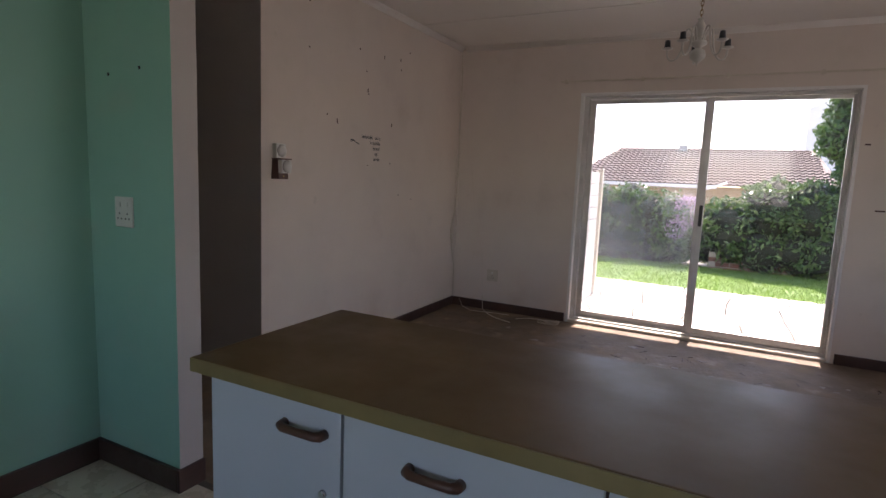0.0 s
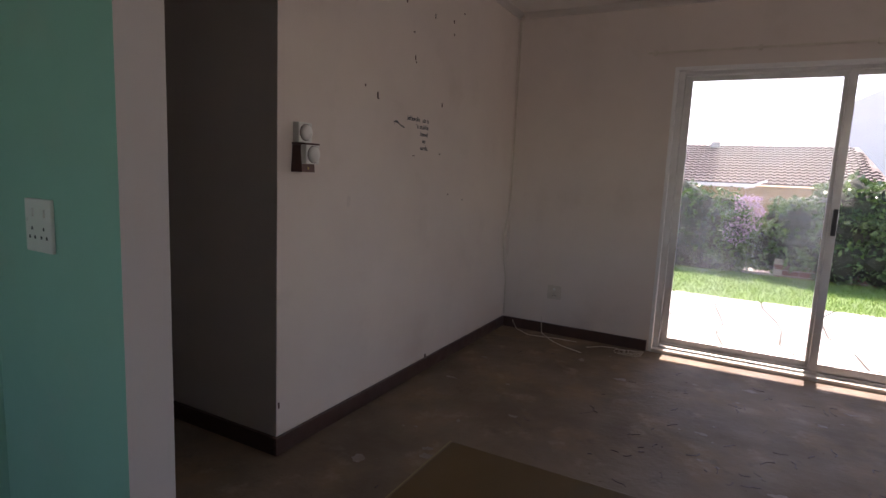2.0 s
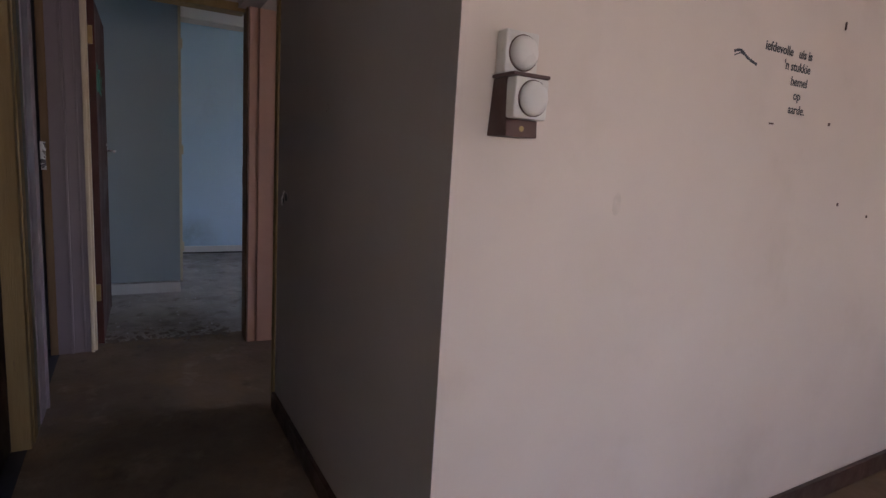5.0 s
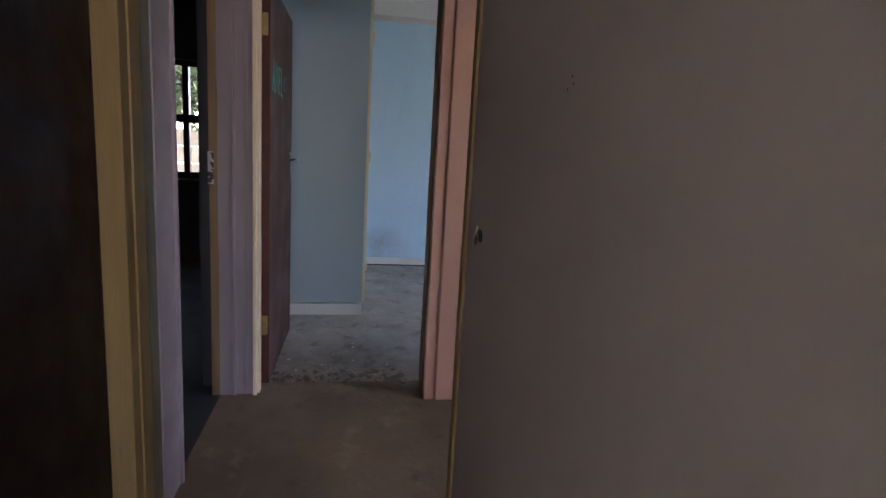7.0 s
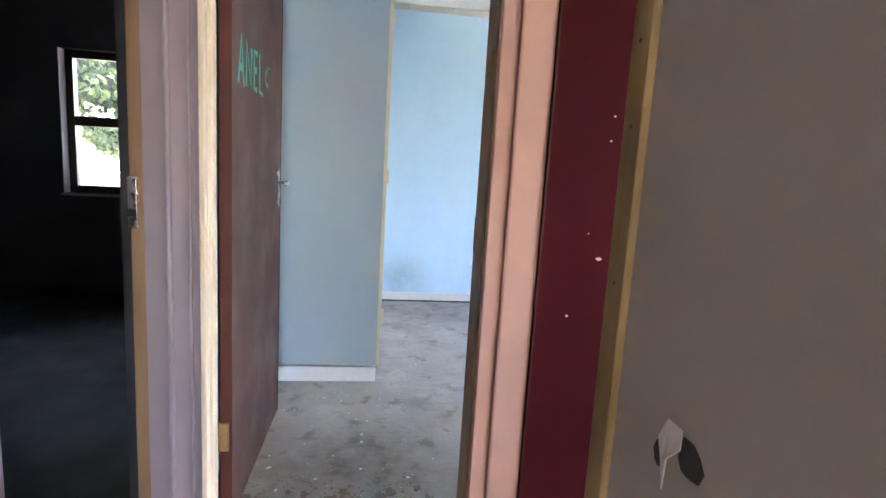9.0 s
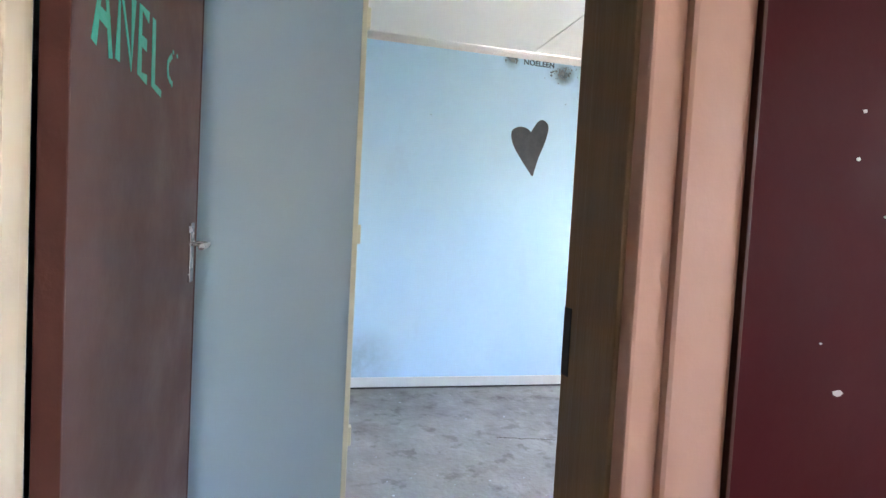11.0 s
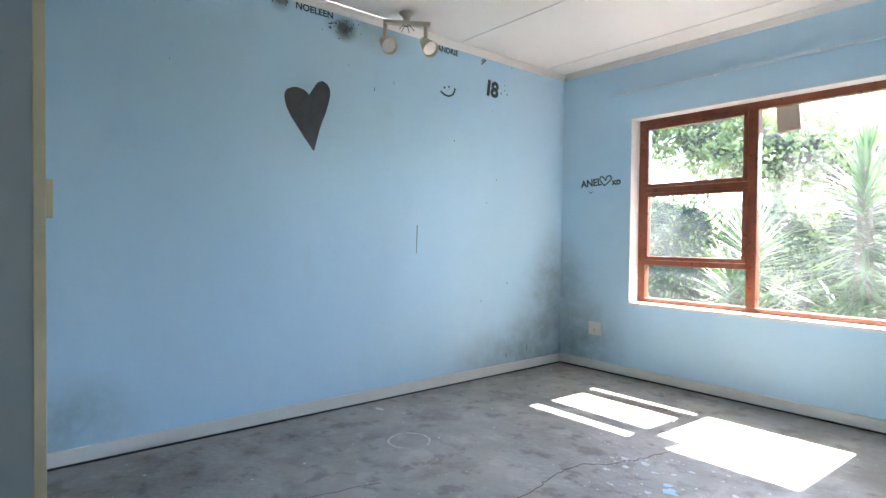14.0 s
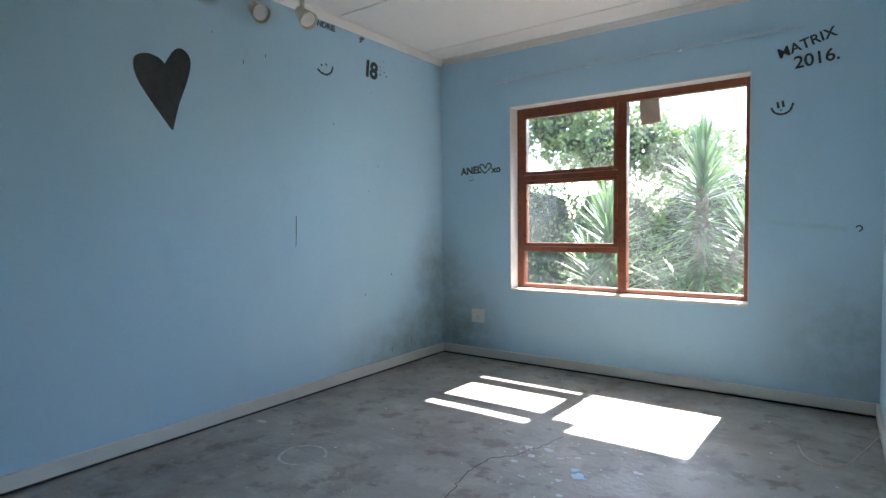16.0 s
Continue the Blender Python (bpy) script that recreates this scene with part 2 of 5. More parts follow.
M["cream_metal"] = surface("yellowed_cream_enamel", (0.6, 0.54, 0.42), 0.4, (0.54, 0.48, 0.37), 6, 60, 0.04, 0.0)
M["cable"] = surface("dirty_white_cable", (0.66, 0.6, 0.5), 0.5, (0.56, 0.5, 0.4), 10, 60, 0.05, 0.0)
M["tile"] = surface("cream_floor_tile", (0.6, 0.54, 0.43), 0.3, (0.54, 0.48, 0.38), 3, 50, 0.05, 0.01, spread=0.06)
M["grout"] = surface("dark_grout", (0.12, 0.1, 0.08), 0.8, (0.08, 0.065, 0.05), 8, 60, 0.1, 0.05)
M["paving"] = surface("pale_sandstone_slab", (0.64, 0.6, 0.54), 0.8, (0.57, 0.53, 0.47), 2, 30, 0.1, 0.1, spread=0.12)
M["soil"] = surface("sandy_joint", (0.45, 0.41, 0.34), 0.9, (0.3, 0.27, 0.22), 3, 30, 0.15, 0.2)
M["lawn"] = surface("mown_lawn", (0.15, 0.27, 0.045), 0.8, (0.11, 0.21, 0.035), 1.5, 60, 0.25, 0.4)
M["grass"] = leafy("grass_blades", (0.15, 0.28, 0.045), (0.22, 0.34, 0.07))
M["hedge"] = leafy("hedge_leaves", (0.035, 0.085, 0.022), (0.16, 0.25, 0.08), 0.35, 0.25)
M["tree"] = leafy("tree_leaves", (0.04, 0.1, 0.022), (0.13, 0.22, 0.06), 0.35, 0.28)
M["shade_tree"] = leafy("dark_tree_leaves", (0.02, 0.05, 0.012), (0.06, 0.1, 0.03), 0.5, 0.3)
M["precast"] = surface("weathered_precast_concrete", (0.24, 0.225, 0.17), 0.85, (0.19, 0.175, 0.135), 2, 30, 0.1, 0.1)
M["light_tree"] = leafy("pale_tree_leaves", (0.06, 0.1, 0.03), (0.19, 0.25, 0.1), 0.45, 0.36)
M["yucca"] = leafy("yucca_leaves", (0.05, 0.1, 0.035), (0.16, 0.24, 0.1), 0.4, 0.32)
M["blossom"] = leafy("mauve_blossom", (0.4, 0.25, 0.4), (0.55, 0.4, 0.5))
# Near-black fill colour for the shade between leaves.
M["inner"] = surface("bush_shade_fill", (0.03, 0.035, 0.018), 0.9, (0.02, 0.024, 0.012), 4, 30, 0.2, 0.2)
M["bark"] = surface("grey_bark", (0.16, 0.12, 0.085), 0.9, (0.1, 0.075, 0.055), 5, 30, 0.2, 0.3)
M["roof_tile"] = surface("weathered_clay_tile", (0.155, 0.11, 0.095), 0.8, (0.12, 0.085, 0.073), 1.2, 14, 0.12, 0.1)
M["facade"] = surface("yellow_face_brick", (0.42, 0.31, 0.19), 0.8, (0.35, 0.25, 0.16), 3, 20, 0.12, 0.1)
M["red_brick"] = surface("red_brown_garden_wall", (0.22, 0.1, 0.07), 0.85, (0.15, 0.07, 0.05), 3, 20, 0.15, 0.15)
M["rail_paint"] = surface("pale_blue_rail_paint", (0.56, 0.7, 0.8), 0.5, (0.5, 0.65, 0.76), 4, 40, 0.03, 0.0)
M["outer"] = surface("outside_plaster", (0.62, 0.58, 0.5), 0.8, (0.55, 0.51, 0.44), 1.2, 30, 0.06, 0.08)
M["teal"] = surface("turquoise_paint", (0.02, 0.42, 0.32), 0.5, (0.018, 0.36, 0.28), 20, 60, 0.05, 0.0)
M["dull_white"] = surface("dusty_translucent_white", (0.58, 0.55, 0.5), 0.4, (0.5, 0.47, 0.42), 9, 60, 0.05, 0.0)
M["marker"] = surface("black_marker", (0.02, 0.025, 0.035), 0.5, (0.04, 0.045, 0.055), 25, 80, 0.1, 0.0)
M["heart"] = surface("charcoal_brushed_paint", (0.035, 0.04, 0.045), 0.6, (0.06, 0.062, 0.066), 18, 70, 0.12, 0.02)
M["glass"] = clear_glass("window_glass", 0.015)
M["hazy_glass"] = clear_glass("hazy_glass", 0.022)
M["dusty_glass"] = clear_glass("dusty_glass", 0.12)
spots_on(M["blue"], [(-5.96, 1.0, 0.22, 0.75, 1.25), (-5.96, 0.62, 0.2, 0.42, 0.9), (-5.96, 0.95, 0.75, 0.35, 1.5), (-5.75, 1.07, 0.2, 0.5, 1.0), (-5.96, -2.68, 0.2, 0.36, 0.8), (-3.0, 1.07, 0.4, 0.5, 1.2), (-5.96, -0.9, 2.55, 0.35, 0.6), (-5.96, 0.2, 0.1, 0.5, 0.7)], (0.17, 0.21, 0.2), 0.65)
spots_on(M["blue"], [(-5.96, -1.217, 2.495, 0.13, 0.8), (-5.96, -1.18, 2.475, 0.09, 1.0), (-5.96, -1.632, 2.54, 0.075, 1.0), (-5.96, -1.642, 2.565, 0.07, 0.8)], (0.05, 0.052, 0.05), 1.0)

spots_on(M["bed_floor"], [(-2.9, -3.1, 0.0, 0.6, 1.0), (-3.2, -2.9, 0.0, 0.45, 1.0), (-5.6, -2.4, 0.0, 0.7, 1.0), (-5.7, -1.7, 0.0, 0.5, 1.0)], (0.09, 0.075, 0.06), 0.75)
spots_on(M["dining_floor"], [(-2.7, -3.1, 0.0, 0.5, 1.0), (-1.2, -3.2, 0.0, 0.9, 1.0)], (0.07, 0.055, 0.045), 0.6)


# ---- building helpers ----
def box(bm, x0, x1, y0, y1, z0, z1, bevel=0.0):
    m = Matrix.Translation(((x0 + x1) / 2, (y0 + y1) / 2, (z0 + z1) / 2)) @ Matrix.Diagonal((abs(x1 - x0), abs(y1 - y0), abs(z1 - z0), 1))
    made = bmesh.ops.create_cube(bm, size=1, matrix=m)["verts"]
    if bevel:
        edges = list({e for v in made for e in v.link_edges})
        bmesh.ops.bevel(bm, geom=edges, offset=bevel, segments=2, profile=0.6, affect="EDGES")
    return made


def tube(bm, path, r, sides=8, caps=True):
    """A round bar along a list of points; r a number or one radius a point."""
    path = [Vector(p) for p in path]
    rs = r if isinstance(r, (list, tuple)) else [r] * len(path)
    rings, side = [], None
    for i, p in enumerate(path):
        d = (path[min(i + 1, len(path) - 1)] - path[max(i - 1, 0)]).normalized()
        if side is None:
            side = d.cross(Vector((0, 0, 1)) if abs(d.z) < 0.9 else Vector((1, 0, 0))).normalized()
        side = (side - d * side.dot(d)).normalized()
        up = d.cross(side)
        rings.append([bm.verts.new(p + rs[i] * (math.cos(2 * math.pi * k / sides) * side + math.sin(2 * math.pi * k / sides) * up)) for k in range(sides)])
    for a, b in zip(rings, rings[1:]):
        for k in range(sides):
            bm.faces.new((a[k], a[(k + 1) % sides], b[(k + 1) % sides], b[k])).smooth = True
    if caps:
        bm.faces.new(rings[0][::-1])
        bm.faces.new(rings[-1])


def lathe(bm, profile, sides=20, m=Matrix()):
    """A turned body from (radius, height) pairs."""
    rings = [[bm.verts.new(m @ Vector((r * math.cos(2 * math.pi * k / sides), r * math.sin(2 * math.pi * k / sides), z))) for k in range(sides)] for r, z in profile]
    for a, b in zip(rings, rings[1:]):
        for k in range(sides):
            bm.faces.new((a[k], a[(k + 1) % sides], b[(k + 1) % sides], b[k])).smooth = True
    bm.faces.new(rings[0][::-1])
    bm.faces.new(rings[-1])


def part(name, bm, material, parent=None, label=""):
    bmesh.ops.recalc_face_normals(bm, faces=bm.faces)
    me = bpy.data.meshes.new(name)
    bm.to_mesh(me)
    bm.free()
    me.materials.append(material)
    ob = new(name, me)
    ob.parent = parent
    return tagged(ob, label=label)


def slab(name, x0, x1, y0, y1, z0, z1, material, parent=None, label="", bevel=0.0):
    bm = bmesh.new()
    box(bm, x0, x1, y0, y1, z0, z1, bevel)
    return part(name, bm, material, parent, label)


def setting(ob, label, category):
    return tagged(ob, label, category, kind="structure")


def thing(name, label, category, group="", kind="", at=(0, 0, 0)):
    ob = new(name)
    ob.location = at
    ob.empty_display_size = 0.05
    return tagged(ob, label, category, group, kind)


def wall(name, axis, a, b, u0, u1, z0, z1, material, label, holes=(), skins=()):
    """A wall whose faces lie at a and b on axis, from u0 to u1 along the other one, with holes (u0, u1, z0, z1) and skins (direction, material)."""
    bm = bmesh.new()
    us = sorted({u0, u1, *(h[0] for h in holes), *(h[1] for h in holes)})
    for p, q in zip(us, us[1:]):
        cuts = sorted((h[2], h[3]) for h in holes if h[0] <= p and h[1] >= q)
        z = z0
        spans = []
        for c, d in cuts:
            if c > z:
                spans.append((z, c))
            z = d
        if z < z1:
            spans.append((z, z1))
        for c, d in spans:
            if axis == "x":
                box(bm, a, b, p, q, c, d)
            else:
                box(bm, p, q, a, b, c, d)
    ob = part(name, bm, material)
    for way, paint in skins:
        ob.data.materials.append(paint)
        for f in ob.data.polygons:
            if f.normal.dot(Vector(way)) > 0.9:
                f.material_index = len(ob.data.materials) - 1
    return setting(ob, label, "wall")


H = 2.61

# ---- the large structure ----
NORTH, SOUTH, EAST, WEST = (0, 1, 0), (0, -1, 0), (1, 0, 0), (-1, 0, 0)
wall("wall_dining_west", "x", -0.11, 0.0, -2.58, 0.0, 0, H, M["cream"], "cream painted plaster wall with nail holes and marks")
wall("wall_dining_north", "y", 0.0, 0.22, -0.11, 5.2, 0, H, M["cream"], "cream painted plaster wall round the sliding door", [(1.235, 3.325, 0, 2.12)])
wall("wall_passage_north", "y", -2.69, -2.58, -1.555, 0.0, 0, H, M["passage"], "off-white passage wall, shade greyed into its paint, with a torn switch hole", skins=[(EAST, M["cream"])])
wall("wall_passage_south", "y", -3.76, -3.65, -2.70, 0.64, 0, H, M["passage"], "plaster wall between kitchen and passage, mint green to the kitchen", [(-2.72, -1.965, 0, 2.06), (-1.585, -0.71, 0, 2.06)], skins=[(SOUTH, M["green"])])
wall("wall_kitchen_west", "x", 0.0, 0.11, -8.0, -3.76, 0, H, M["green"], "mint green painted kitchen wall")
wall("wall_kitchen_south", "y", -8.15, -8.0, 0.0, 5.35, 0, H, M["green"], "mint green painted kitchen wall with a window opening", [(1.2, 3.6, 1.0, 2.1)])
wall("wall_dining_east", "x", 5.2, 5.35, -8.0, 0.22, 0, H, M["cream"], "cream painted plaster wall with a window opening", [(-3.32, -1.88, 0.83, 2.07)])
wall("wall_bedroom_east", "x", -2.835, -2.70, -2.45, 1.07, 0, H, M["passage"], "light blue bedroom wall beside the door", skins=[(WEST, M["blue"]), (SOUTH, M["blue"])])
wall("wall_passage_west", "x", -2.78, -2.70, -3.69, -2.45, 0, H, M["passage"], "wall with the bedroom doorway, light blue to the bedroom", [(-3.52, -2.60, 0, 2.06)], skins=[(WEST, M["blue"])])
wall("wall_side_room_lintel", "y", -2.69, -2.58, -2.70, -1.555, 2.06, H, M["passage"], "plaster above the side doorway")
wall("wall_bedroom_west", "x", -6.2, -5.96, -3.69, 1.29, 0, H, M["blue"], "light blue bedroom wall with a painted heart and damp stains")
wall("wall_dark_room_west", "x", -6.2, -5.96, -6.7, -3.69, 0, H, M["dim_room"], "wall of the unlit room, its gloom put into the paint, with a window", [(-5.53, -4.40, 0.86, 2.03)])
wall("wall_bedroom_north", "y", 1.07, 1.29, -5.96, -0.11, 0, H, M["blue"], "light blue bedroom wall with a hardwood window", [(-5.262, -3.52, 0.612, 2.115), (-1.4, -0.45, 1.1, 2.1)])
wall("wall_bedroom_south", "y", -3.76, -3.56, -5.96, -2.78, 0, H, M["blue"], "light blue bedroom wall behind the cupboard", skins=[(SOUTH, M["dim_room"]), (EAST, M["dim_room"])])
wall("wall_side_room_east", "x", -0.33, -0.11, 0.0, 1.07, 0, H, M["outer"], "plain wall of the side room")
wall("wall_dark_room_east", "x", -0.12, 0.0, -6.7, -3.76, 0, H, M["dim_room"], "plain wall of the unlit room, its gloom put into the paint")
wall("wall_dark_room_south", "y", -6.85, -6.7, -6.2, 0.0, 0, H, M["dim_room"], "plain wall of the unlit room, its gloom put into the paint")
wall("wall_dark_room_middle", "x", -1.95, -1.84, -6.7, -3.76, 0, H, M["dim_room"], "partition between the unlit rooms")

setting(slab("floor_dining", -2.815, 5.35, -3.65, 0.22, -0.12, 0.0, M["dining_floor"]), "bare brown screed floor with old glue marks", "floor")
setting(slab("floor_side_room", -2.70, -0.11, -2.60, 1.07, -0.12, -0.003, M["dining_floor"]), "bare brown screed floor of the side room", "floor")
setting(slab("floor_bedroom", -6.2, -2.815, -3.65, 1.29, -0.12, 0.0, M["bed_floor"]), "bare grey screed floor with paint splashes and cracks", "floor")
setting(slab("floor_dark_room", -6.2, 0.0, -6.85, -3.65, -0.12, -0.001, M["dim_floor"]), "blue-grey floor of the unlit room, darkened for its gloom", "floor")
setting(slab("floor_kitchen", 0.0, 5.35, -8.15, -3.65, -0.12, 0.02, M["grout"]), "dark grout bed of the kitchen tiles", "floor")
setting(slab("ceiling_main", -0.11, 5.35, -8.15, 0.22, H, H + 0.05, M["ceiling"]), "white painted ceiling board", "ceiling")
setting(slab("ceiling_passage", -2.70, -0.11, -3.76, 1.29, H, H + 0.05, M["ceiling"]), "white painted ceiling board", "ceiling")
setting(slab("ceiling_bedroom", -6.2, -2.70, -3.76, 1.29, H, H + 0.05, M["ceiling"]), "white painted ceiling board with cover strips", "ceiling")
setting(slab("ceiling_dark_room", -6.2, -0.11, -6.85, -3.76, H, H + 0.05, M["ceiling"]), "white painted ceiling board", "ceiling")

# roof with its eave over both outer walls
EAVE_Y, EAVE_Z = 1.79, 2.45
setting(slab("roof_slab", -7.0, 6.0, -8.9, EAVE_Y - 0.02, 2.78, 2.95, M["outer"]), "flat roof deck over the house", "roof")
setting(slab("eave_soffit", -7.0, 6.0, 1.29, EAVE_Y - 0.03, 2.62, 2.66, M["ceiling"]), "white eave soffit board", "soffit")
setting(slab("fascia_board", -7.0, 6.0, EAVE_Y - 0.03, EAVE_Y, EAVE_Z, 2.9, M["red_wood"]), "brown timber fascia board under the eave", "fascia")


# ---- skirting and cover strips ----
def strip(name, x0, x1, y0, y1, z0, z1, material, label):
    return setting(slab(name, x0, x1, y0, y1, z0, z1, material, bevel=0.004), label, "baseboard" if z1 < 0.3 else "trim")


dark = "dark brown painted skirting, chipped along its edge"
strip("baseboard_dining_west", 0.0, 0.018, -2.708, -0.018, 0, 0.085, M["brown_skirt"], dark)
strip("baseboard_dining_north_a", 0.0, 1.21, -0.018, 0.0, 0, 0.085, M["brown_skirt"], dark)
strip("baseboard_dining_north_b", 3.36, 5.2, -0.018, 0.0, 0, 0.085, M["brown_skirt"], dark)
strip("baseboard_passage", -1.555, 0.0, -2.708, -2.69, 0, 0.085, M["brown_skirt"], dark)
strip("baseboard_kitchen_north", 0.11, 0.64, -3.778, -3.76, 0.028, 0.125, M["brown_skirt"], dark)
strip("baseboard_kitchen_end", 0.64, 0.656, -3.778, -3.65, 0.028, 0.125, M["brown_skirt"], dark)
strip("baseboard_kitchen_west", 0.11, 0.128, -8.0, -3.778, 0.028, 0.125, M["brown_skirt"], dark)
pale = "white painted skirting with a dark gap under it"
strip("baseboard_bedroom_west", -5.96, -5.942, -2.9, 1.052, 0.014, 0.086, M["white_skirt"], pale)
strip("baseboard_bedroom_north", -5.96, -2.835, 1.052, 1.07, 0.014, 0.086, M["white_skirt"], pale)
strip("baseboard_bedroom_east", -2.853, -2.835, -2.45, 1.052, 0.014, 0.086, M["white_skirt"], pale)
strip("baseboard_dark_room", -5.96, -5.942, -6.7, -3.76, 0, 0.085, M["brown_skirt"], dark)
# Black strips draw the shaded gap below the white skirting.
strip("skirting_shade_west", -5.96, -5.946, -2.9, 1.056, 0.0, 0.0135, M["black"], "black strip for the shade in the gap under the white skirting")
strip("skirting_shade_north", -5.946, -2.835, 1.056, 1.07, 0.0, 0.0135, M["black"], "black strip for the shade in the gap under the white skirting")
for i, y in enumerate((-1.47, -0.22, 0.78)):
    strip("cover_strip_bedroom_%d" % (i + 1), -5.9, -2.95, y - 0.012, y + 0.012, H - 0.006, H, M["ceiling"], "thin cover strip over a ceiling joint")
for i, y in enumerate((-0.88, -2.15, -5.5)):
    strip("cover_strip_dining_%d" % (i + 1), 0.06, 5.1, y - 0.014, y + 0.014, H - 0.006, H, M["ceiling"], "thin cover strip over a ceiling joint")


def cove(name, x0, x1, y0, y1, side, size=1.0, paint=M["ceiling"]):
    """A hollow plaster cornice along one wall; side: the way into the room."""
    bm = bmesh.new()
    sx, sy = side
    prof = [(0.0, -0.075), (0.008, -0.075), (0.02, -0.045), (0.045, -0.02), (0.075, -0.008), (0.075, 0.0), (0.0, 0.0)]
    ends = []
    for px, py in ((x0, y0), (x1, y1)):
        ends.append([bm.verts.new((px + sx * d * size, py + sy * d * size, H + z * size - 0.0005)) for d, z in prof])
    n = len(prof)
    for k in range(n):
        bm.faces.new((ends[0][k], ends[0][(k + 1) % n], ends[1][(k + 1) % n], ends[1][k]))
    bm.faces.new(ends[0][::-1])
    bm.faces.new(ends[1])
    ob = part(name, bm, paint)
    for f in ob.data.polygons:
        f.use_smooth = len(f.vertices) == 4
    return setting(ob, "hollow plaster cornice", "cornice")


cove("cornice_dining_west", 0, 0, -2.69, 0, (1, 0), 0.55)
cove("cornice_dining_north", 0.042, 5.2, 0, 0, (0, -1), 0.55)
cove("cornice_bedroom_west", -5.96, -5.96, -3.62, 1.07, (1, 0), 0.6)
cove("cornice_bedroom_north", -5.915, -2.835, 1.07, 1.07, (0, -1), 0.6)
cove("cornice_bedroom_east", -2.835, -2.835, -2.45, 1.025, (-1, 0), 0.6)

# ---- sliding door ----
sd = thing("sliding_door", "dull aluminium sliding patio door, one dusty leaf", "sliding door")
sd["kind"] = "structure"
bm = bmesh.new()
box(bm, 1.245, 1.29, 0.06, 0.16, 0.0, 2.115, 0.004)
box(bm, 3.298, 3.32, 0.06, 0.16, 0.0, 2.115, 0.004)
box(bm, 1.29, 3.298, 0.06, 0.16, 2.09, 2.115, 0.004)
box(bm, 1.29, 3.298, 0.05, 0.17, 0.0, 0.045, 0.004)
box(bm, 1.30, 3.28, 0.085, 0.093, 0.045, 0.06)
box(bm, 1.30, 3.28, 0.125, 0.133, 0.045, 0.06)
part("frame", bm, M["aluminium"], sd)


def leaf(x0, x1, y, glass_mat, w=0.05):
    bm = bmesh.new()
    box(bm, x0, x0 + 0.05, y - 0.016, y + 0.016, 0.05, 2.085, 0.003)
    box(bm, x1 - w, x1, y - 0.016, y + 0.016, 0.05, 2.085, 0.003)
    box(bm, x0 + 0.05, x1 - w, y - 0.016, y + 0.016, 2.052, 2.085, 0.003)
    box(bm, x0 + 0.05, x1 - w, y - 0.016, y + 0.016, 0.05, 0.105, 0.003)
    lf = part("leaf", bm, M["aluminium"], sd)
    g = slab("pane", x0 + 0.045, x1 - w + 0.005, y - 0.003, y + 0.003, 0.1, 2.057, glass_mat, lf)
    g.visible_shadow = False
    return lf


lf = leaf(1.29, 2.305, 0.129, M["dusty_glass"])
lf2 = leaf(2.275, 3.298, 0.089, M["glass"], 0.026)
slab("handle", 2.29, 2.318, 0.04, 0.073, 1.0, 1.18, M["black"], lf2, "black pull handle", 0.006)
rail = thing("curtain_rail", "thin cream curtain rail on the wall above the sliding door", "curtain rail")
bm = bmesh.new()
box(bm, 1.03, 3.9, -0.03, -0.018, 2.232, 2.246, 0.002)
part("rail", bm, M["cable"], rail)
for x in (1.08, 1.75, 2.4, 3.05, 3.7):
    slab("bracket", x - 0.012, x + 0.012, -0.032, 0.0, 2.222, 2.257, M["cable"], rail, bevel=0.002)

# ---- bedroom window ----
WX0, WX1, WZ0, WZ1, WY = -5.262, -3.52, 0.62, 2.115, 1.19
win = thing("window_1", "varnished red hardwood window, two sashes over a fixed light", "window", kind="structure")
bm = bmesh.new()
F = 0.06
box(bm, WX0, WX0 + F, WY, WY + 0.07, WZ0, WZ1, 0.004)
box(bm, WX1 - F + 0.02, WX1, WY, WY + 0.07, WZ0, WZ1, 0.004)
box(bm, WX0 + F, WX1 - F + 0.02, WY, WY + 0.07, WZ1 - 0.055, WZ1, 0.004)
box(bm, WX0 + F, WX1 - F + 0.02, WY, WY + 0.07, WZ0, WZ0 + 0.035, 0.004)
part("window_frame", bm, M["red_wood"], win)
MX0, MX1 = -4.41, -4.345
slab("mullion", MX0, MX1, WY - 0.003, WY + 0.07, WZ0 + 0.035, WZ1 - 0.055, M["red_wood"], win, bevel=0.004)
slab("transom", WX0 + F, MX0, WY, WY + 0.07, 0.925, 0.967, M["red_wood"], win, bevel=0.004)
slab("transom", WX0 + F, MX0, WY, WY + 0.07, 1.515, 1.557, M["red_wood"], win, bevel=0.004)


def sash(z0, z1):
    bm = bmesh.new()
    x0, x1, w = WX0 + F, MX0, 0.03
    box(bm, x0, x0 + w, WY - 0.012, WY + 0.04, z0, z1, 0.003)
    box(bm, x1 - w, x1, WY - 0.012, WY + 0.04, z0, z1, 0.003)
    box(bm, x0 + w, x1 - w, WY - 0.012, WY + 0.04, z0, z0 + w, 0.003)
    box(bm, x0 + w, x1 - w, WY - 0.012, WY + 0.04, z1 - w, z1, 0.003)
    s = part("sash", bm, M["red_wood"], win)
    g = slab("pane", x0 + w - 0.004, x1 - w + 0.004, WY + 0.012, WY + 0.017, z0 + w - 0.004, z1 - w + 0.004, M["hazy_glass"], s)
    g.visible_shadow = False


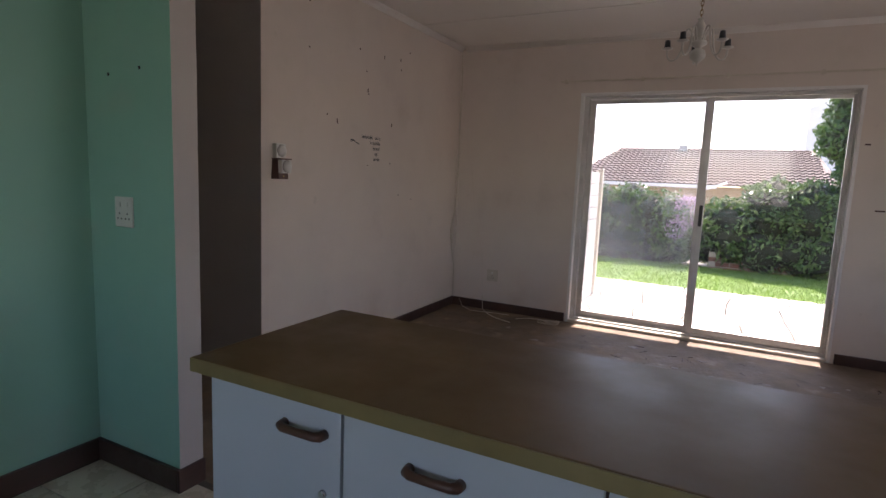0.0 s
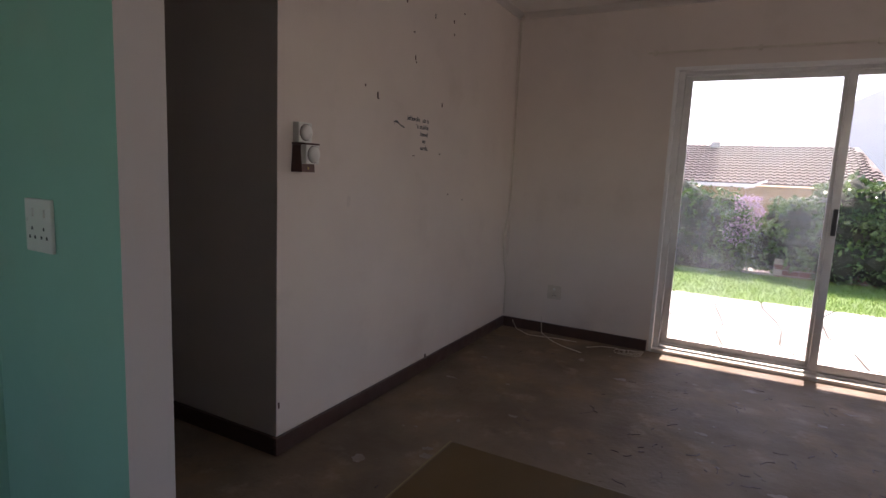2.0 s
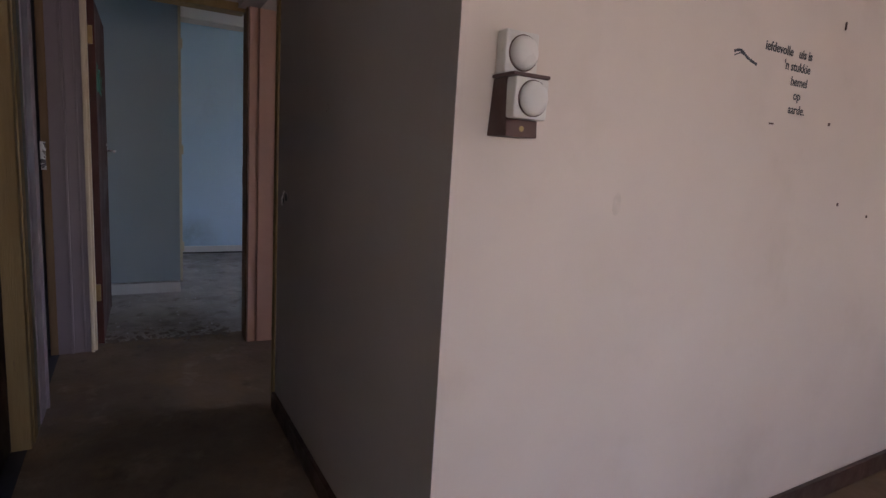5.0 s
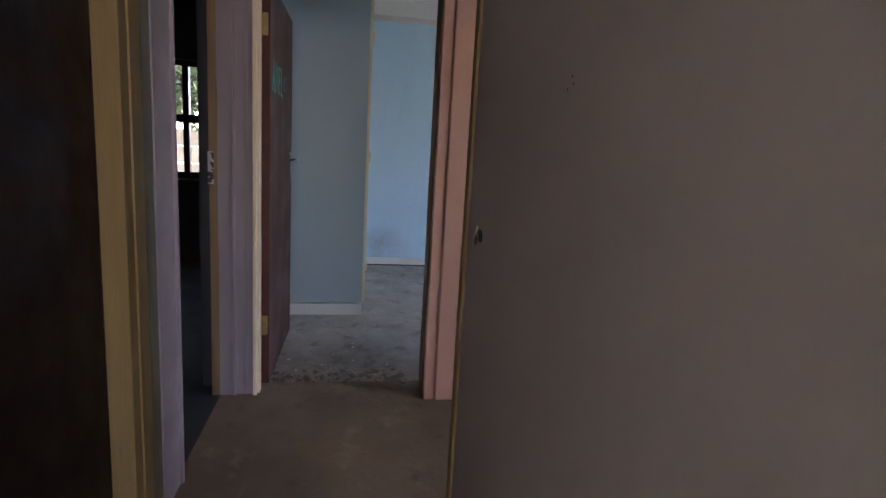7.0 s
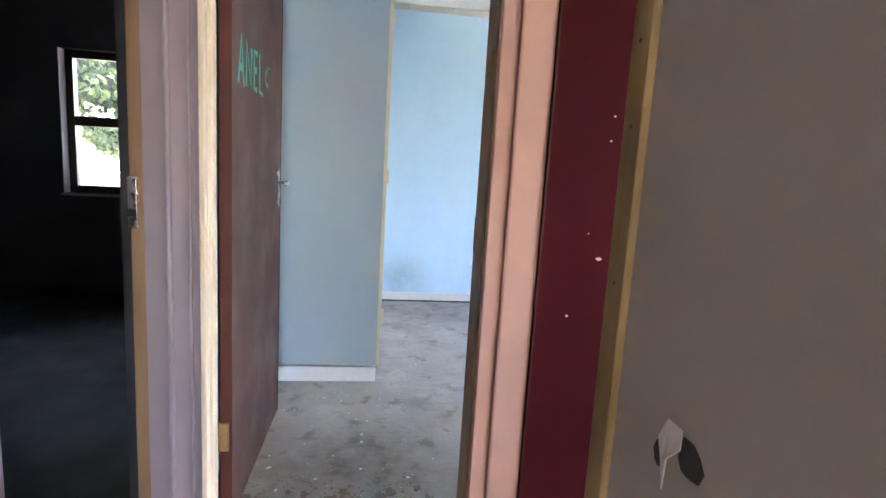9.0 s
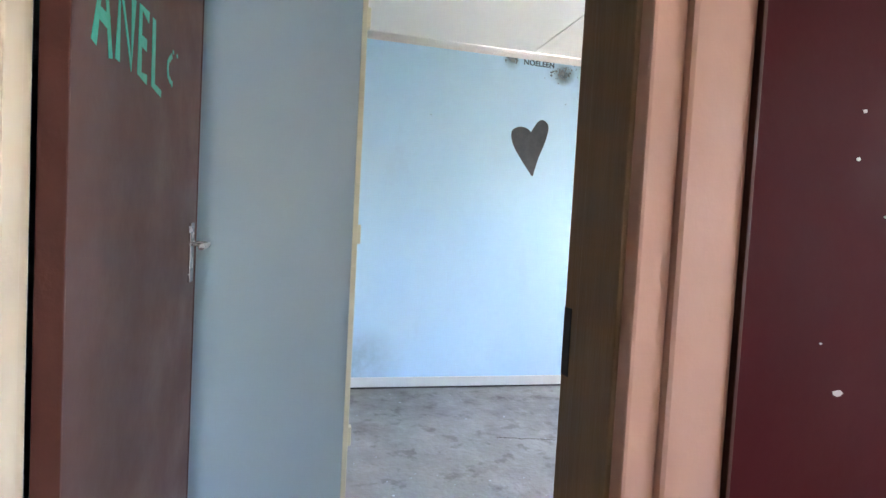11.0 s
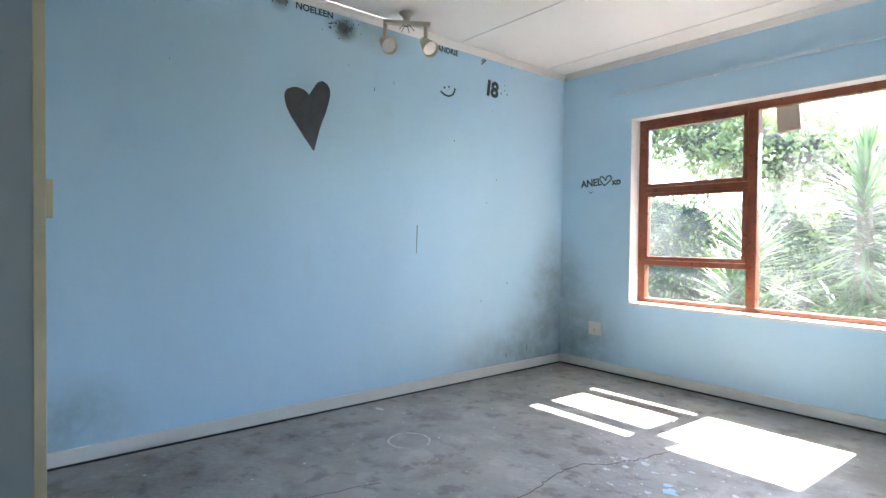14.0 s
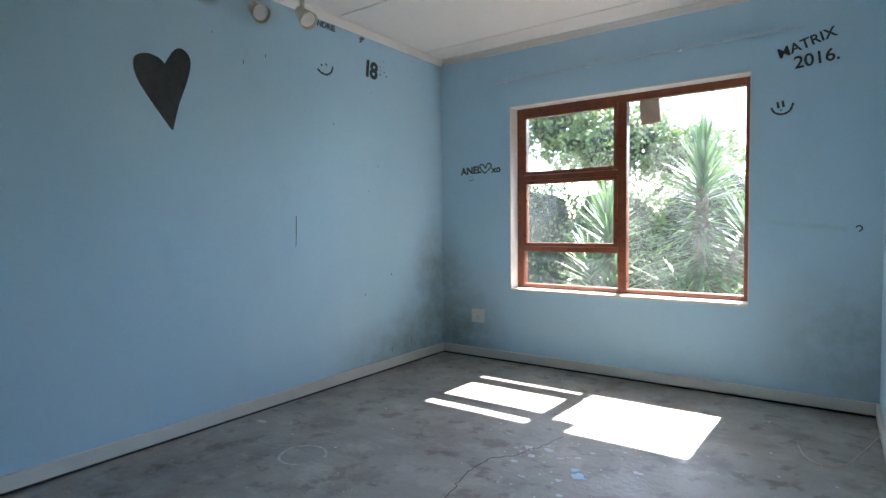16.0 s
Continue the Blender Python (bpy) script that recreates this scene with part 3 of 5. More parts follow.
sash(0.969, 1.513)
sash(1.559, WZ1 - 0.057)
for x0, x1, z0, z1 in ((WX0 + F - 0.004, MX0 + 0.004, WZ0 + 0.03, 0.929), (MX1 - 0.004, WX1 - F + 0.024, WZ0 + 0.03, WZ1 - 0.05)):
    g = slab("pane", x0, x1, WY + 0.03, WY + 0.035, z0, z1, M["hazy_glass"], win)
    g.visible_shadow = False
bm = bmesh.new()
box(bm, WX0 - 0.004, WX0 + 0.002, 1.066, 1.19, WZ0 - 0.008, WZ1)
box(bm, WX1 - 0.002, WX1 + 0.004, 1.066, 1.19, WZ0 - 0.008, WZ1)
box(bm, WX0, WX1, 1.066, 1.19, WZ1 - 0.002, WZ1 + 0.004)
part("reveal", bm, M["white_paint"], win)
slab("window_sill", WX0 + 0.003, WX1 - 0.003, 1.062, 1.20, 0.6, 0.62, M["white_paint"], win, bevel=0.004)

# ---- window of the unlit room ----
win2 = thing("window_2", "dark hardwood window in a white reveal", "window", kind="structure")
bm = bmesh.new()
Y0, Y1, Z0, Z1, X = -5.53, -4.40, 0.86, 2.03, -6.12
for a, b in ((Y0, Y0 + 0.06), (Y1 - 0.06, Y1), (-4.72, -4.66)):
    box(bm, X, X + 0.07, a, b, Z0, Z1, 0.003)
for a, b in ((Z0, Z0 + 0.06), (Z1 - 0.06, Z1), (1.42, 1.5)):
    box(bm, X - 0.004, X + 0.066, Y0 + 0.06, Y1 - 0.06, a, b, 0.003)
part("window_frame", bm, M["dark_wood"], win2)
g = slab("pane", X + 0.03, X + 0.035, Y0 + 0.05, Y1 - 0.05, Z0 + 0.05, Z1 - 0.05, M["glass"], win2)
g.visible_shadow = False
slab("window_sill", -6.05, -5.945, Y0 - 0.02, Y1 + 0.02, 0.84, 0.86, M["white_paint"], win2, bevel=0.004)
bm = bmesh.new()
box(bm, -6.05, -5.956, Y0 - 0.004, Y0 + 0.003, 0.86, 2.03)
box(bm, -6.05, -5.956, Y1 - 0.003, Y1 + 0.004, 0.86, 2.03)
part("reveal", bm, M["white_paint"], win2)


# ---- door frames and doors ----
frame_a = thing("door_frame_1", "painted timber door frame, salmon and lilac", "door frame", kind="structure")
bm = bmesh.new()
box(bm, -2.70, -2.676, -3.575, -3.493, 0.0, 2.13, 0.003)
box(bm, -2.70, -2.669, -3.53, -3.518, 0.0, 2.13, 0.005)
part("architrave", bm, M["lilac"], frame_a, "lilac architrave")
bm = bmesh.new()
box(bm, -2.70, -2.67, -3.652, -3.575, 0.0, 2.1, 0.003)
box(bm, -2.70, -2.66, -3.59, -3.5755, 0.0, 2.1, 0.005)
part("jamb_post", bm, M["lilac"], frame_a, "lilac corner post")
bm = bmesh.new()
box(bm, -2.79, -2.66, -3.494, -3.476, 0.0, 2.03, 0.004)
box(bm, -2.74, -2.69, -3.477, -3.465, 0.0, 2.03, 0.003)
part("jamb", bm, M["ivory"], frame_a, "ivory jamb")
bm = bmesh.new()
box(bm, -2.785, -2.59, -2.64, -2.585, 0.0, 2.08, 0.003)
box(bm, -2.72, -2.60, -2.65, -2.6395, 0.0, 2.08, 0.003)
part("jamb", bm, M["jamb_brown"], frame_a, "worn brown jamb")
bm = bmesh.new()
box(bm, -2.70, -2.57, -2.642, -2.588, 0.0, 2.13, 0.006)
part("architrave", bm, M["pink"], frame_a, "salmon pink architrave")
bm = bmesh.new()
box(bm, -2.70, -2.56, -2.5875, -2.481, 0.0, 2.06, 0.009)
part("jamb_post", bm, M["pink"], frame_a, "salmon pink post")
bm = bmesh.new()
box(bm, -2.79, -2.66, -3.462, -2.65, 2.04, 2.09, 0.003)
part("head", bm, M["ochre"], frame_a, "ochre head")
slab("architrave", -2.70, -2.676, -3.575, -2.59, 2.13, 2.2, M["pink"], frame_a, "salmon pink head board", 0.004)
bm = bmesh.new()
box(bm, -2.782, -2.757, -2.642, -2.638, 1.0, 1.12, 0.001)
part("strike_plate", bm, M["black"], frame_a, "worn dark strike plate")

frame_b = thing("door_frame_2", "lilac and ochre door frame of the unlit room", "door frame", kind="structure")
bm = bmesh.new()
box(bm, -2.72, -2.672, -3.69, -3.652, 0.0, 2.06, 0.003)
part("jamb", bm, M["jamb_brown"], frame_b, "brown jamb with a worn edge")
slab("strike_plate", -2.673, -2.664, -3.693, -3.668, 1.05, 1.2, M["steel"], frame_b, "worn steel strike plate", 0.001)
bm = bmesh.new()
box(bm, -1.94, -1.75, -3.65, -3.627, 0.0, 2.1, 0.005)
box(bm, -1.938, -1.915, -3.63, -3.617, 0.0, 2.1, 0.004)
part("architrave", bm, M["lilac"], frame_b, "lilac architrave")
slab("jamb", -1.965, -1.94, -3.76, -3.63, 0.0, 2.06, M["lilac"], frame_b, "lilac jamb", 0.004)
slab("head", -2.70, -1.94, -3.652, -3.63, 2.06, 2.14, M["lilac"], frame_b, "lilac head", 0.004)

frame_c = thing("door_frame_3", "worn ochre door frame with a lilac architrave", "door frame", kind="structure")
bm = bmesh.new()
box(bm, -1.665, -1.585, -3.655, -3.63, 0.0, 2.1, 0.004)
box(bm, -1.584, -1.53, -3.76, -3.635, 0.0, 2.06, 0.003)
box(bm, -1.531, -1.515, -3.745, -3.72, 0.0, 2.04, 0.003)
part("jamb", bm, M["ochre"], frame_c, "worn ochre jamb")
slab("architrave", -1.75, -1.666, -3.65, -3.632, 0.0, 2.1, M["olive_board"], frame_c, "olive-grey architrave", 0.004)
bm = bmesh.new()
box(bm, -0.755, -0.71, -3.76, -3.645, 0.0, 2.06, 0.003)
part("jamb", bm, M["ochre"], frame_c, "worn ochre jamb")
slab("head", -1.53, -0.755, -3.76, -3.645, 2.03, 2.06, M["ochre"], frame_c, "ochre head", 0.003)

frame_d = thing("door_frame_4", "bare ochre timber jamb at the passage wall's end", "door frame", kind="structure")
bm = bmesh.new()
box(bm, -1.6, -1.555, -2.7, -2.58, 0.0, 2.06, 0.004)
part("jamb", bm, M["ochre"], frame_d, "bare ochre jamb with nail holes")
for z in (0.45, 1.16, 1.345, 1.44, 1.7, 1.9):
    slab("nail", -1.578, -1.574, -2.7015, -2.6995, z, z + 0.004, M["black"], frame_d)


def flush_door(name, label, width, face, edge, group=""):
    """A flush door in its own space: the hinge edge at the origin, the leaf along +x, 40 mm thick in y."""
    d = thing(name, label, "door", group)
    bm = bmesh.new()
    box(bm, 0.006, width - 0.006, -0.0375, -0.0025, 0.008, 2.01)
    part("leaf", bm, face, d)
    bm = bmesh.new()
    box(bm, 0.0, 0.0065, -0.04, 0.0, 0.006, 2.012, 0.0015)
    box(bm, width - 0.0065, width, -0.04, 0.0, 0.006, 2.012, 0.0015)
    part("edge_lipping", bm, edge, d, "red-brown edge lipping")
    return d


def lever(d, x, z, side):
    """Back plate and lever handle on a door's face; side +1 or -1 in y."""
    y = 0.0 if side > 0 else -0.04
    bm = bmesh.new()
    box(bm, x - 0.02, x + 0.02, min(y, y + side * 0.006), max(y, y + side * 0.006), z - 0.11, z + 0.06, 0.002)
    plate = part("handle_plate", bm, M["steel"], d, "chrome back plate")
    bm = bmesh.new()
    tube(bm, [(x, y, z), (x, y + side * 0.045, z), (x - 0.02, y + side * 0.052, z), (x - 0.11, y + side * 0.05, z - 0.004)], 0.008, 8)
    part("lever", bm, M["steel"], plate, "chrome lever")


door = flush_door("bedroom_door", "brown flush door standing open, a name painted on it in turquoise", 0.88, M["brown_door"], M["door_edge"])
lever(door, 0.80, 1.16, -1)
lever(door, 0.80, 1.16, 1)
for z in (0.275, 1.755):
    slab("hinge", -0.012, 0.012, -0.03, 0.012, z, z + 0.1, M["brass"], door, "painted steel hinge", 0.002)
door.matrix_world = pose(-2.797, -3.473, 0, 0, 0, 180 - 1)
red = flush_door("side_door", "maroon flush door standing open, flecked with paint", 0.78, M["maroon"], M["door_edge"])
red.matrix_world = pose(-2.592, -2.481, 0, 0, 0, 90)
shut = flush_door("passage_door", "dark brown flush door, shut", 0.77, M["dark_door"], M["dark_door"])
shut.matrix_world = pose(-1.53, -3.70, 0, 0, 0, 0)

# ---- built-in cupboard ----
cb = thing("built_in_cupboard", "tall pale grey-blue built-in cupboard with yellowed edging", "cupboard")
slab("side_panel", -4.071, -4.055, -3.53, -2.925, 0.1, 2.49, M["cupboard"], cb)
bm = bmesh.new()
box(bm, -4.075, -4.051, -2.9255, -2.905, 0.098, 2.492, 0.002)
part("front_edge", bm, M["cup_edge"], cb, "yellowed front edging")
bm = bmesh.new()
box(bm, -4.074, -4.052, -3.552, -3.5295, 0.0, 2.492, 0.002)
part("back_edge", bm, M["cup_edge"], cb, "yellowed back edging")
slab("plinth", -5.94, -4.056, -3.53, -2.925, 0.0, 0.088, M["white_skirt"], cb, "pale plinth", 0.003)
slab("top_panel", -5.96, -4.072, -3.55, -2.926, 2.47, 2.49, M["cupboard"], cb)
for i in range(4):
    x1 = -4.076 - i * 0.47
    dr = slab("door", x1 - 0.466, x1, -2.924, -2.906, 0.104, 2.468, M["cupboard"], cb, bevel=0.002)
    for z in (0.35, 1.16, 2.0):
        slab("hinge", x1 - 0.03, x1 + 0.006, -2.905, -2.892, z, z + 0.075, M["cup_edge"], dr, "cream hinge", 0.002)

# ---- kitchen counter ----
WT = 0.882
wt = thing("worktop", "olive-brown laminate worktop with worn edge, on kitchen units", "worktop")
slab("top", 1.375, 4.6, -4.273, -3.682, WT - 0.034, WT, M["worktop"], wt, bevel=0.004)
slab("edge_strip", 1.373, 4.6, -4.276, -4.2725, WT - 0.036, WT - 0.002, M["worktop_edge"], wt, "lighter olive edge strip", 0.001)
slab("edge_strip", 1.3715, 1.3755, -4.272, -3.68, WT - 0.036, WT - 0.002, M["worktop_edge"], wt, "lighter olive edge strip", 0.001)


def unit(x0, width, tall):
    u = thing("base_unit", "white melamine kitchen base unit with brown wooden handles", "kitchen unit", "units under the worktop")
    top = WT - 0.038
    bm = bmesh.new()
    for a, b in ((x0, x0 + 0.016), (x0 + width - 0.016, x0 + width)):
        box(bm, a, b, -4.215, -3.70, 0.1, top)
    box(bm, x0 + 0.016, x0 + width - 0.016, -3.718, -3.70, 0.1, top)
    box(bm, x0 + 0.016, x0 + width - 0.016, -4.215, -3.718, 0.1, 0.116)
    part("carcass", bm, M["dark_wood"], u, "dark brown side boards")
    slab("kick_board", x0, x0 + width, -4.17, -4.15, 0.028, 0.1, M["dark_wood"], u)
    rows = ((0.12, top - 0.008),) if tall else ((top - 0.22, top - 0.008), (0.38, top - 0.228), (0.12, 0.372))
    for z0, z1 in rows:
        f = slab("door" if tall else "drawer_front", x0 + 0.004, x0 + width - 0.004, -4.235, -4.217, z0, z1, M["unit_white"], u, bevel=0.002)
        hx, hz = (x0 + width - 0.105, z1 - 0.07) if tall else (x0 + 0.23, z1 - 0.085)
        bm = bmesh.new()
        tube(bm, [(hx - 0.058, -4.235, hz), (hx - 0.056, -4.252, hz), (hx - 0.044, -4.259, hz), (hx, -4.261, hz), (hx + 0.044, -4.259, hz), (hx + 0.056, -4.252, hz), (hx + 0.058, -4.235, hz)], [0.012, 0.012, 0.0105, 0.0095, 0.0105, 0.012, 0.012], 10)
        part("handle", bm, M["handle_wood"], f, "brown wooden bow handle")
        if tall:
            bm = bmesh.new()
            lathe(bm, [(0.010, 0), (0.010, 0.006), (0.007, 0.009)], 14, Matrix.Translation((x0 + width - 0.05, -4.235, top - 0.22)) @ Matrix.Rotation(radians(90), 4, "X"))
            part("lock", bm, M["steel"], f, "small round lock")
    return u


unit(1.395, 0.41, True)
unit(1.805, 0.56, False)
unit(2.365, 0.6, True)
unit(2.965, 0.6, False)
unit(3.565, 0.6, True)


# ---- small helpers for marks and writing ----
def letters(name, text, m, size, material, parent=None, label="", align="LEFT", shear=0.0, weight=0.0, spacing=1.0):
    cu = bpy.data.curves.new(name, "FONT")
    cu.body, cu.size, cu.align_x, cu.shear, cu.offset, cu.extrude, cu.space_character = text, size, align, shear, weight, 0.0004, spacing
    cu.materials.append(material)
    ob = new(name, cu)
    ob.parent = parent
    ob.matrix_world = m
    return tagged(ob, label=label)


def stroke(bm, points, width, to_world, lift=0.0012):
    """A brushed line of flat section through 2D points, laid on a surface."""
    pts = [Vector(p) for p in points]
    rows = []
    for i, p in enumerate(pts):
        d = (pts[min(i + 1, len(pts) - 1)] - pts[max(i - 1, 0)]).normalized()
        n = Vector((-d.y, d.x)) * width * (0.5 + 0.12 * math.sin(i * 2.3))
        rows.append([bm.verts.new(to_world(*(p + s * n), h)) for s, h in ((1, 0), (1, lift), (-1, lift), (-1, 0))])
    for a, b in zip(rows, rows[1:]):
        for k in range(4):
            bm.faces.new((a[k], a[(k + 1) % 4], b[(k + 1) % 4], b[k]))
    bm.faces.new(rows[0][::-1])
    bm.faces.new(rows[-1])


def patch(bm, cx, cy, r, to_world, n=10, rag=0.4, squash=1.0, lift=0.0012):
    """A small ragged flat blot."""
    lo, hi = [], []
    for k in range(n):
        a = 2 * math.pi * k / n
        q = r * (1 - rag * random.random())
        lo.append(bm.verts.new(to_world(cx + q * math.cos(a), cy + squash * q * math.sin(a), 0)))
        hi.append(bm.verts.new(to_world(cx + q * math.cos(a), cy + squash * q * math.sin(a), lift)))
    bm.faces.new(hi)
    for k in range(n):
        bm.faces.new((lo[k], lo[(k + 1) % n], hi[(k + 1) % n], hi[k]))


def on_dining_west(u, v, h):
    return Vector((0.0002 + h, u, v))


def on_bed_west(u, v, h):
    return Vector((-5.9598 + h, u + 0.058, v + 0.02))


def on_bed_north(u, v, h):
    return Vector((u, 1.0698 - h, v))


def on_floor(u, v, h):
    return Vector((u, v, 0.0002 + h))


def on_passage(u, v, h):
    return Vector((u, -2.6902 - h, v))


def smooth(points, n=6):
    """A soft curve through 2D points."""
    out = []
    p = [points[0]] + list(points) + [points[-1]]
    for i in range(1, len(p) - 2):
        for k in range(n):
            t = k / n
            out.append(tuple(0.5 * (2 * p[i][j] + (p[i + 1][j] - p[i - 1][j]) * t + (2 * p[i - 1][j] - 5 * p[i][j] + 4 * p[i + 1][j] - p[i + 2][j]) * t * t + (3 * p[i][j] - p[i - 1][j] - 3 * p[i + 1][j] + p[i + 2][j]) * t ** 3) for j in (0, 1)))
    return out + [tuple(points[-1])]


# ---- dining room things ----
ch = thing("chandelier", "small dusty white five-armed chandelier with dark candle cups", "chandelier", at=(2.288, -1.95, 0.395))
ch.scale = (0.78, 0.78, 0.78)
TOP = (H - 0.395) / 0.78
bm = bmesh.new()
lathe(bm, [(0.002, 2.0), (0.006, 2.012), (0.004, 2.02), (0.02, 2.028), (0.045, 2.05), (0.05, 2.075), (0.04, 2.1), (0.016, 2.115), (0.03, 2.125), (0.052, 2.14), (0.05, 2.155), (0.03, 2.165), (0.026, 2.2), (0.034, 2.24), (0.028, 2.27), (0.014, 2.29), (0.02, 2.3), (0.008, 2.31)], 24)
ob = part("stem", bm, M["dull_white"], ch, "dusty white turned stem")
for k in range(5):
    a = 2 * math.pi * k / 5 + 0.5
    c, s = math.cos(a), math.sin(a)
    bm = bmesh.new()
    prof = smooth([(0.03, 2.16), (0.055, 2.235), (0.085, 2.23), (0.1, 2.13), (0.13, 2.06), (0.17, 2.05), (0.192, 2.08), (0.195, 2.12)], 4)
    tube(bm, [(c * r, s * r, z) for r, z in prof], 0.0065, 8)
    arm = part("arm", bm, M["dull_white"], ch, "dusty white curled arm")
    bm = bmesh.new()
    lathe(bm, [(0.01, 2.118), (0.036, 2.128), (0.037, 2.132), (0.012, 2.134)], 16, Matrix.Translation((c * 0.195, s * 0.195, 0)))
    part("drip_pan", bm, M["dull_white"], arm)
    bm = bmesh.new()
    lathe(bm, [(0.021, 2.134), (0.016, 2.182), (0.014, 2.183)], 14, Matrix.Translation((c * 0.195, s * 0.195, 0)))
    part("candle_cup", bm, M["black"], arm, "dark candle cup")
bm = bmesh.new()
for k in range(17):
    z = 2.31 + k * 0.0295
    ring = [(0.009 * math.cos(t), 0, z + 0.02 * math.sin(t)) if k % 2 else (0, 0.009 * math.cos(t), z + 0.02 * math.sin(t)) for t in [i * math.pi / 5 for i in range(11)]]
    tube(bm, ring, 0.0025, 5)
part("chain", bm, M["brass"], ch, "brown chain")
bm = bmesh.new()
lathe(bm, [(0.06, TOP), (0.058, TOP - 0.014), (0.024, TOP - 0.03), (0.01, TOP - 0.05)], 20)
part("ceiling_rose", bm, M["plastic"], ch)

sensor = thing("wall_sensors", "two white domed alarm sensors on a brown wooden bracket", "alarm sensor")
bm = bmesh.new()
made = box(bm, 0.0, 0.045, -2.6, -2.52, 1.28, 1.398)
for v in made:
    if v.co.z < 1.3 and v.co.x < 0.01:
        v.co.y -= 0.008
    if v.co.z < 1.3 and v.co.x > 0.01:
        v.co.x += 0.012
part("bracket", bm, M["plate_box"], sensor, "brown wooden bracket")
slab("shelf", 0.0, 0.078, -2.605, -2.513, 1.399, 1.406, M["plate_box"], sensor, "thin brown shelf", 0.001)
for x0, x1, z0, z1 in ((0.0, 0.036, 1.407, 1.496), (0.046, 0.08, 1.316, 1.398)):
    b = slab("housing", x0, x1, -2.6, -2.516, z0, z1, M["plastic"], sensor, "white plastic housing", 0.006)
    at_face = Matrix.Translation((x1 - 0.001, -2.556, (z0 + z1) / 2)) @ Matrix.Rotation(radians(90), 4, "Y")
    r = 0.035
    bm = bmesh.new()
    lathe(bm, [(r + 0.002, 0), (r + 0.002, 0.003)], 24, at_face)
    part("rim", bm, M["plate_box"], b, "thin dark rim")
    bm = bmesh.new()
    lathe(bm, [(r * math.cos(t), 0.002 + 0.62 * r * math.sin(t)) for t in [i * math.pi / 2 / 7 for i in range(7)]] + [(0.002, 0.002 + 0.62 * r)], 24, at_face)
    part("dome", bm, M["plastic"], b, "glossy white dome")
bm = bmesh.new()
lathe(bm, [(0.006, 0), (0.006, 0.003)], 12, Matrix.Translation((0.053, -2.56, 1.297)) @ Matrix.Rotation(radians(90), 4, "Y"))
part("screw", bm, M["brass"], sensor)

verse = thing("wall_lettering", "black vinyl wall lettering, partly peeled away", "wall lettering")
WEST_TEXT = Matrix(((0, 0, 1, 0), (1, 0, 0, 0), (0, 1, 0, 0), (0, 0, 0, 1)))
for text, y, z in (("iefdevolle   uis is", -1.362, 1.637), ("'n stukkie", -1.362, 1.597), ("hemel", -1.368, 1.555), ("op", -1.395, 1.515), ("aarde.", -1.36, 1.473)):
    letters("line", text, Matrix.Translation((0.0006, y - 0.067, z - 0.039)) @ WEST_TEXT, 0.037, M["marker"], verse, align="RIGHT", weight=0.0006)
bm = bmesh.new()
stroke(bm, smooth([(-1.815, 1.572), (-1.785, 1.578), (-1.75, 1.562), (-1.705, 1.55)]), 0.007, on_dining_west)
stroke(bm, [(-1.812, 1.562), (-1.785, 1.572), (-1.77, 1.568)], 0.003, on_dining_west)
part("flourish", bm, M["marker"], verse, "curled flourish")

marks = thing("nail_marks", "old nails, hooks and holes left in the cream wall", "nail", kind="stuff")
bm = bmesh.new()
for u, v, w, h in ((-2.27, 2.42, 0.02, 0.022), (-2.271, 2.131, 0.02, 0.014), (-1.719, 2.236, 0.02, 0.02), (-1.396, 2.239, 0.01, 0.04), (-1.155, 2.266, 0.016, 0.03), (-1.011, 2.351, 0.02, 0.016), (-1.144, 2.188, 0.016, 0.018), (-1.633, 2.093, 0.03, 0.01), (-1.61, 1.955, 0.014, 0.04), (-1.6, 1.93, 0.018, 0.014), (-2.085, 1.728, 0.016, 0.016), (-1.975, 1.695, 0.014, 0.044), (-1.97, 1.678, 0.03, 0.008), (-1.27, 1.728, 0.012, 0.036), (-1.595, 1.395, 0.045, 0.007), (-1.276, 1.42, 0.016, 0.014), (-1.137, 1.16, 0.012, 0.016), (-1.357, 0.094, 0.04, 0.034), (-2.677, 0.229, 0.016, 0.04), (-0.92, 1.12, 0.01, 0.016)):
    box(bm, 0.0, 0.004, u - w / 5, u + w / 5, v - h / 3, v + h / 3)
for x, z, w in ((3.385, 1.701, 0.035), (3.515, 1.212, 0.06)):
    box(bm, x - w / 2, x + w / 2, -0.005, 0.0, z - 0.006, z + 0.006)
part("nails", bm, M["plate_box"], marks)

smudge = thing("wall_smudges", "grey rubbed smudges on the cream wall", "smudge", kind="stuff")
bm = bmesh.new()
patch(bm, -2.2, 1.14, 0.018, on_dining_west, 12, 0.3, 1.9, 0.0008)
part("smudges", bm, surface("grey_smudge", (0.64, 0.57, 0.5), 0.8, (0.7, 0.62, 0.55), 30, 90, 0.1, 0.0), smudge)


